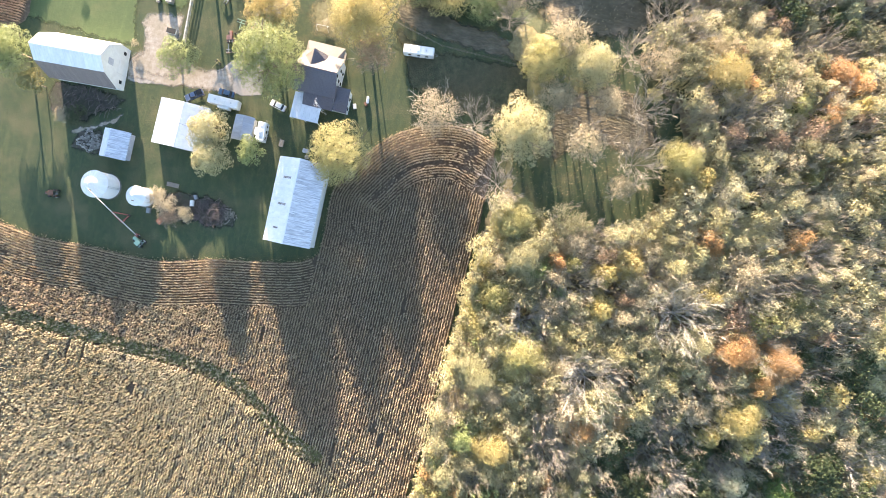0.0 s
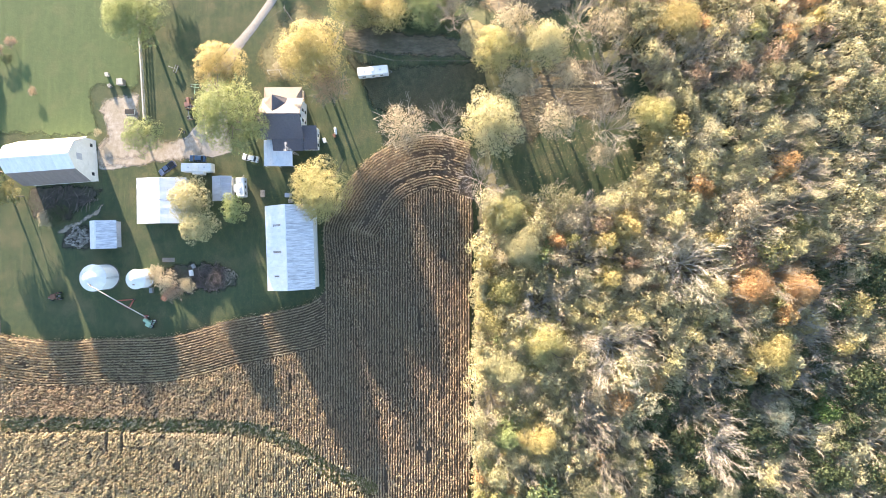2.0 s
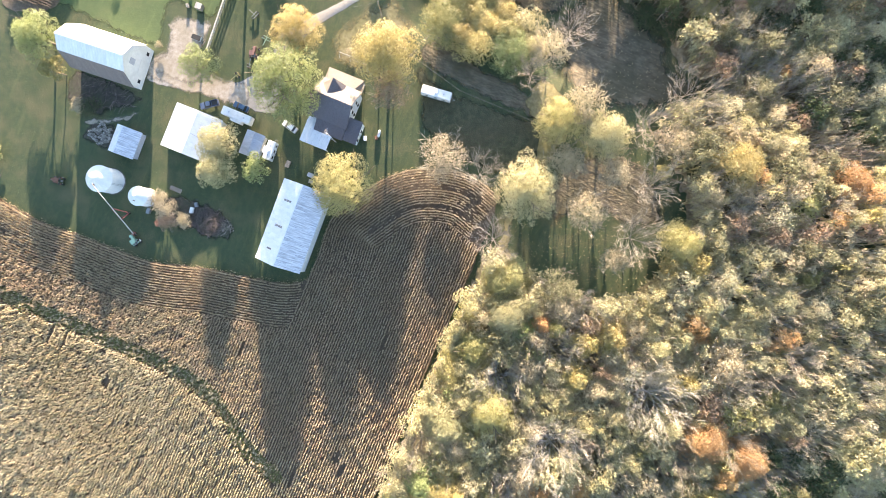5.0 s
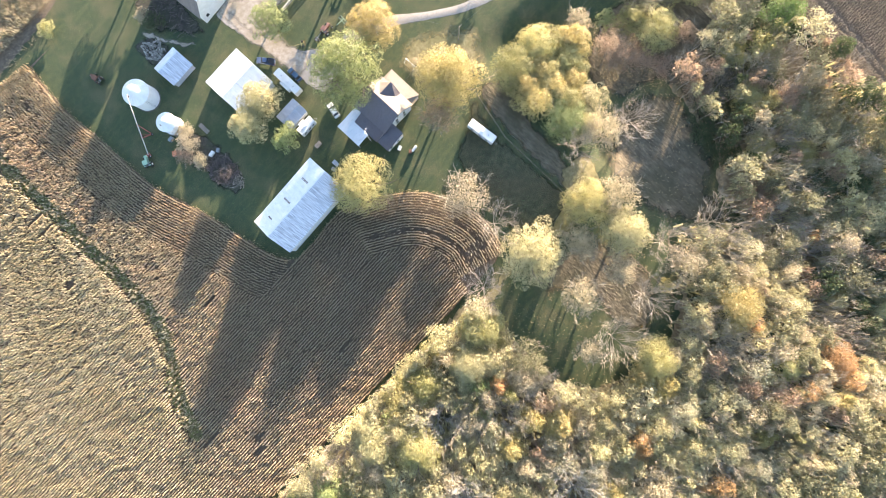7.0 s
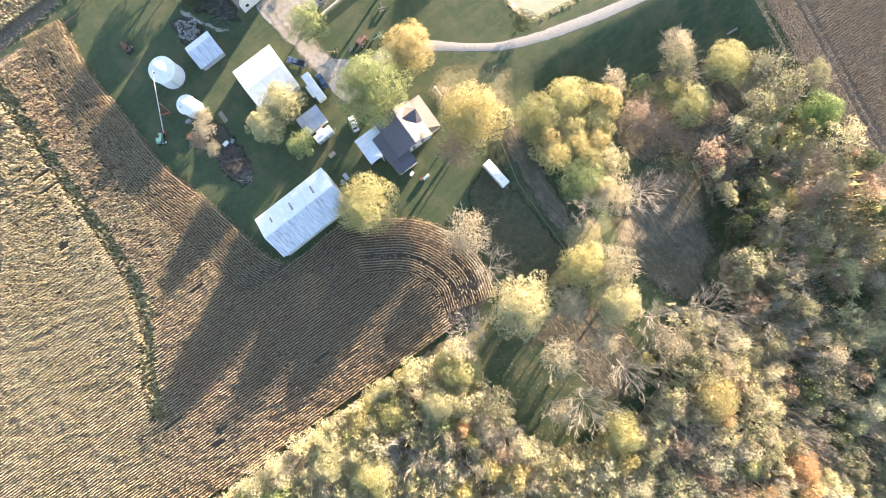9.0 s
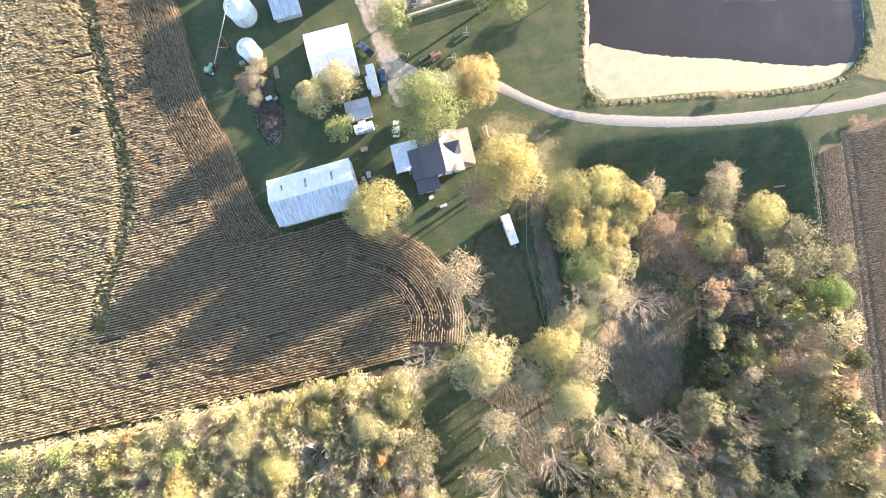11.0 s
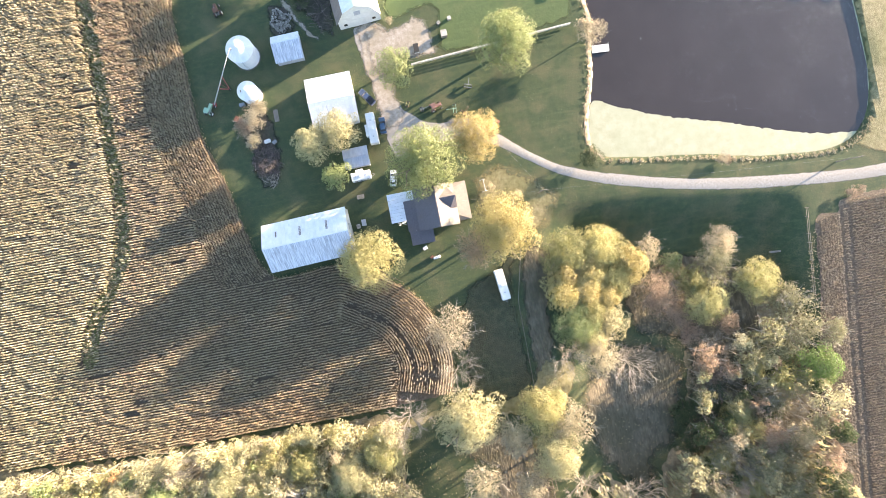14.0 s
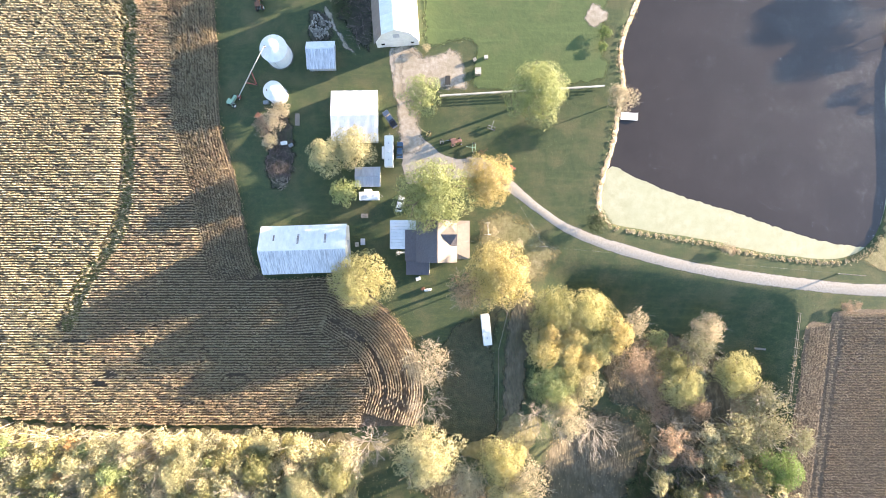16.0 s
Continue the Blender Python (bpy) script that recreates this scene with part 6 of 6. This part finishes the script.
def heap(name, cx, cy, sx, sy, n, size, mat, label, category):
    """Loose pieces piled on one another, each a part."""
    top = thing(name, pose(cx, cy, ground_height(cx, cy)), label, category)
    protos = []
    for k in range(4):
        bm = bmesh.new()
        bmesh.ops.create_icosphere(bm, subdivisions=1, radius=1)
        for v in bm.verts:
            v.co *= 1 + 0.35 * noise.noise(v.co * 1.7 + Vector((k * 5, 0, 0)))
        protos.append(part("stone", bm, mat, top))
    pieces = protos + [new("stone", protos[i % 4].data) for i in range(n - 4)]
    for ob in pieces:
        ob.parent = top
        a = r.uniform(0, 6.283)
        d = math.sqrt(r.random()) * (0.85 + 0.5 * noise.noise((math.cos(a) * 1.6, math.sin(a) * 1.6, 2.0)))
        s = size * r.uniform(0.5, 1.2)
        ob.location = (math.cos(a) * d * sx, math.sin(a) * d * sy, s * 0.35 + 0.5 * (1 - d) * size)
        ob.rotation_euler = (r.uniform(0, 6), r.uniform(0, 6), r.uniform(0, 6))
        ob.scale = (s, s * r.uniform(0.6, 1), s * 0.7)


heap("rock_pile", -36.0, 62.8, 3.4, 3.9, 170, 0.42, STONE, "heap of pale field stones behind the shed", "rock pile")


def brush_pile(cx, cy, sx, sy, n, mat, label):
    top = thing("brush_pile", pose(cx, cy, 0), label, "brush pile")
    for i in range(n):
        a, d = r.uniform(0, 6.283), math.sqrt(r.random())
        x, y, l, b = math.cos(a) * d * sx, math.sin(a) * d * sy, r.uniform(0.8, 2.6), r.uniform(0, 6.283)
        z = 0.1 + 1.0 * (1 - d) * r.random()
        bm = rod((x - math.cos(b) * l / 2, y - math.sin(b) * l / 2, z), (x + math.cos(b) * l / 2, y + math.sin(b) * l / 2, z + r.uniform(0, 0.7)), r.uniform(0.03, 0.09), 0.015, 5)
        for k in range(3):
            u = r.uniform(0.3, 0.9)
            c = b + r.uniform(-1, 1)
            px_, py_ = x + math.cos(b) * l * (u - 0.5), y + math.sin(b) * l * (u - 0.5)
            add_rod(bm, (px_, py_, z + 0.3 * u), (px_ + math.cos(c) * 0.8, py_ + math.sin(c) * 0.8, z + 0.3 * u + r.uniform(0, 0.4)), 0.025, 0.008, 4)
        part("branch", bm, mat, top)


brush_pile(-48.0, 23.4, 4.0, 5.2, 230, BRUSH, "large heap of cut dark branches and brush")
brush_pile(-47.4, 17.6, 2.6, 1.8, 30, BARK_GREY, "grey heap of dead branches")
brush_pile(-25.0, 66.0, 4.0, 9.0, 90, BRUSH, "dark scrap branches along the barn")
tree("T", -48.2, 36.4, 3.7, 4.0, "bushes by the bins")
tree("T", -46.2, 38.8, 2.6, 3.6, "bushes by the bins")
tree("T", -50.4, 29.8, 2.7, 2.8, "bushes by the bins")
tree("R", -52.3, 34.0, 2.8, 2.8, "bushes by the bins")
tree("D", -29.4, 67.5, 3.0, 3.6, "bushes by the barn")
tree("T", -30.5, 71.5, 2.4, 3.0, "bushes by the barn")
tree("T", -4.8, 56.6, 1.3, 1.6, "bushes by the barn")
tree("T", 82.6, -1.6, 2.0, 1.6, "bushes on the dam")
tree("R", 84.4, -2.2, 1.5, 1.2, "bushes on the dam")
tree("E", 47.0, 61.0, 1.9, 1.8, "bushes on the bank")
tree("E", 46.2, 57.0, 1.5, 1.4, "bushes on the bank")
tree("L", -52.8, 89.6, 2.6, 2.4, "bushes by the corn")
tree("R", 118, -18.6, 2.0, 1.6, "bushes by the corn")
tree("R", 121, -18.4, 1.6, 1.3, "bushes by the corn")


def crate(name, x, y, w, d, h, turn, mat, label, category, lid=None):
    top = thing(name, pose(x, y, ground_height(x, y), 0, 0, turn), label, category)
    part("body", box((-w / 2, -d / 2, 0), (w / 2, d / 2, h), 0.04), mat, top)
    part("lid", box((-w / 2 - 0.04, -d / 2 - 0.04, h), (w / 2 + 0.04, d / 2 + 0.04, h + 0.06), 0.02), lid or mat, top)


crate("feed_hut", 10.0, 49.8, 1.7, 1.8, 1.4, 2, TIMBER, "small hut with a weathered pale lid roof", "hut", BOARD)
crate("water_trough", 1.3, 47.4, 1.4, 2.6, 0.6, 0, WHITE_PAINT, "trough with a dark cover on bare dirt", "trough", RUBBER)
crate("barrel_box", 9.1, 53.4, 0.9, 0.8, 0.7, 30, STONE, "pale feed box on the pasture", "box")
crate("barrel_box", 12.4, 54.1, 1.0, 0.9, 0.8, 10, BOARD, "weathered pale feed box on the pasture", "box")
crate("burn_box", -53.6, 36.9, 2.4, 1.6, 0.6, -35, TIMBER, "old timber frame box beside the bushes", "box", RUST)
crate("pallet_stack", -42.7, 36.1, 1.2, 3.4, 0.35, 0, TIMBER, "stack of weathered pallets", "pallet")
crate("storage_box", -46.6, 29.2, 1.7, 0.9, 0.7, 10, WHITE_PAINT, "white appliance dumped beside the brush pile", "box")
crate("storage_box", -44.6, 28.6, 1.2, 0.8, 0.6, 30, STEEL, "grey metal box beside the brush pile", "box")
crate("garden_bench", -23.1, 8.0, 2.0, 1.2, 0.45, 0, TIMBER, "weathered bench table on shaded grass", "table")
crate("chest", -25.3, -0.4, 1.0, 1.2, 0.8, 5, STONE, "grey chest beside the shed", "box")
crate("chest", -23.6, 0.4, 1.2, 1.8, 0.7, 0, GREY_METAL, "grey metal chest beside the shed", "box")
crate("propane_box", -51.7, 41.0, 1.5, 0.9, 0.8, 5, STEEL, "grey fuel box beside the bin", "box")
crate("log_bench", 96.5, -32.0, 5.0, 0.5, 0.4, -6, TIMBER, "long weathered log on the shaded grass", "log")


def tank(x, y, turn, label):
    top = thing("propane_tank", pose(x, y, 0, 0, 0, turn), label, "tank")
    bm = rod((-0.85, 0, 0.62), (0.85, 0, 0.62), 0.42, 0.42, 20)
    for s in (-1, 1):
        add_rod(bm, (s * 0.85, 0, 0.62), (s * 1.08, 0, 0.62), 0.42, 0.18, 20)
    part("tank_body", bm, WHITE_PAINT, top, smooth=False)
    part("dome", rod((0, 0, 1.0), (0, 0, 1.16), 0.16, 0.12, 12), GREY_METAL, top)
    for u in (-0.6, 0.6):
        part("leg", box((u - 0.08, -0.3, 0), (u + 0.08, 0.3, 0.3), 0.01), STEEL, top)


tank(-4.6, -13.7, 8, "white propane tank on short legs")
crate("garden_box", -7.4, -10.4, 1.3, 0.9, 0.8, 20, WHITE_PAINT, "white cooler box beside the house", "box")
crate("grill", -6.0, -13.4, 1.0, 0.7, 0.9, 40, RUST, "rusty dark grill on the lawn", "grill")


def swing_set():
    top = thing("swing_set", pose(12.9, 4.2, 0, 0, 0, 92), "pale A-frame swing set with two seats", "swing")
    part("beam", rod((-1.7, 0, 2.1), (1.7, 0, 2.1), 0.06), WHITE_PAINT, top)
    for x in (-1.7, 1.7):
        for y in (-0.9, 0.9):
            part("leg", rod((x, y, 0), (x, 0, 2.1), 0.05), WHITE_PAINT, top)
    for x in (-0.7, 0.7):
        s = part("seat", box((x - 0.28, -0.1, 0.5), (x + 0.28, 0.1, 0.55), 0.01), TIMBER, top)
        for u in (-0.25, 0.25):
            part("chain", rod((x + u, 0, 0.55), (x + u, 0, 2.1), 0.015, sides=5), STEEL, s)


swing_set()
tree("t", 14.8, 3.4, 1.3, 1.5, "small bushes on the lawn")
tree("t", 22.0, -0.2, 1.4, 1.6, "small bushes on the lawn")


def implement(name, x, y, turn, mat, label, w=2.2):
    """A towed farm implement: frame, drawbar, tines and two wheels."""
    top = thing(name, pose(x, y, 0, 0, 0, turn), label, "implement", "farm implements")
    for u in (-0.5, 0.3):
        part("crossbar", box((u - 0.07, -w / 2, 0.6), (u + 0.07, w / 2, 0.75), 0.02), mat, top)
    part("drawbar", box((-0.6, -0.07, 0.58), (2.3, 0.07, 0.7), 0.02), mat, top)
    for i in range(5):
        y_ = -w / 2 + 0.2 + i * (w - 0.4) / 4
        part("tine", rod((-0.5, y_, 0.62), (-0.75, y_, 0.0), 0.04, 0.02, 6), RUST, top)
    for s in (-1, 1):
        t = part("wheel", rod((0, s * w / 2 - 0.1, 0.4), (0, s * w / 2 + 0.1, 0.4), 0.4, 0.4, 16), RUBBER, top)
        part("rim", rod((0, s * w / 2 - 0.11, 0.4), (0, s * w / 2 + 0.11, 0.4), 0.2, 0.2, 10), STEEL, t)


implement("hay_rake", 8.8, 27.9, 175, GREEN, "pale green towed implement on shaded grass", 2.6)
implement("cultivator", 14.0, 33.7, 70, STEEL, "grey cultivator parked on the grass", 2.2)
implement("old_plough", 11.2, 26.2, 40, RUST, "rusty plough under the golden tree", 2.0)
implement("yard_cart", -4.4, 31.9, 150, YELLOW, "dull yellow cart frame on the grass", 1.5)
implement("harrow", -0.4, 29.6, 10, STEEL, "grey harrow beside the red tractor", 1.2)


def dock():
    top = thing("dock", pose(54.4, 37.2, 0, 0, 0, -4), "small white floating dock on the pond", "dock")
    for i in range(11):
        part("plank", box((-2.4 + i * 0.46, -1.1, -0.42), (-1.98 + i * 0.46, 1.1, -0.34), 0.015), WHITE_PAINT, top)
    for y in (-0.8, 0.8):
        part("float", rod((-2.3, y, -0.62), (2.5, y, -0.62), 0.22, 0.22, 12), STEEL, top)
    part("gangplank", slab([(-4.6, -0.4, -0.02), (-2.2, -0.4, -0.32), (-2.2, 0.4, -0.32), (-4.6, 0.4, -0.02)], 0.06), TIMBER, top)
    for x, y in ((-2.2, 1.0), (2.3, 1.0), (2.3, -1.0)):
        part("post", rod((x, y, -1.2), (x, y, 0.5), 0.06), WHITE_PAINT, top)


dock()
# flat white specks on the water, added to paint its sparkles
g = np.random.default_rng(21)
p = np.stack([g.uniform(60, 131, 15000), g.uniform(2, 72, 15000)], 1)
drift = np.array([noise.noise((x * 0.09, y * 0.13, 5.0)) for x, y in p])
p = p[(g.random(15000) < 0.05 + np.clip((p[:, 0] - 72) / 30, 0, 1) * np.clip((p[:, 1] - 2) / 36, 0.08, 1) * np.clip(0.55 + 1.5 * drift, 0.05, 1)) & inside(p[:, 0], p[:, 1], POND) & (p[:, 1] > 26 - (p[:, 0] - 50) * 0.36)]
a, s = g.uniform(0, 6.28, len(p)), g.uniform(0.04, 0.14, len(p))
c = np.stack([np.cos(a) * s, np.sin(a) * s], 1)
d = np.stack([-np.sin(a) * s * 0.6, np.cos(a) * s * 0.6], 1)
V = np.stack([p - c, p - d, p + c, p + d], 1)
V = np.concatenate([V, np.full((*V.shape[:2], 1), WATER_LEVEL + 0.02)], 2)
tagged(new("floating_leaves", mesh_of("floating_leaves", V.reshape(-1, 3), np.arange(len(p) * 4).reshape(-1, 4), WHITE_PAINT)), "white specks painted on the pond as sparkles", "leaves", kind="stuff")
# stones along the pond's south bank
g = np.random.default_rng(41)
south = POND[(POND[:, 0] > 50) & (POND[:, 0] < 122) & (POND[:, 1] < 8)]
p = south[g.integers(0, len(south), 900)] + np.stack([g.normal(0, 0.3, 900), g.normal(-0.5, 0.35, 900)], 1)
s = g.uniform(0.06, 0.2, (900, 1, 1)) * (1 + 0.25 * g.normal(size=(900, 6, 1)))
octa = np.array([(1, 0, 0), (0, 1, 0), (-1, 0, 0), (0, -1, 0), (0, 0, 0.7), (0, 0, -0.7)])
V = s * octa + np.concatenate([p, height(p[:, 0], p[:, 1])[:, None] + 0.05], 1)[:, None]
F = (np.arange(900)[:, None, None] * 6 + np.array([(i, (i + 1) % 4, 4) for i in range(4)] + [((i + 1) % 4, i, 5) for i in range(4)])).reshape(-1, 3)
tagged(new("shore_stones", mesh_of("shore_stones", V.reshape(-1, 3), F, PALE_STONE)), "pale loose stones along the pond bank", "stones", kind="stuff")
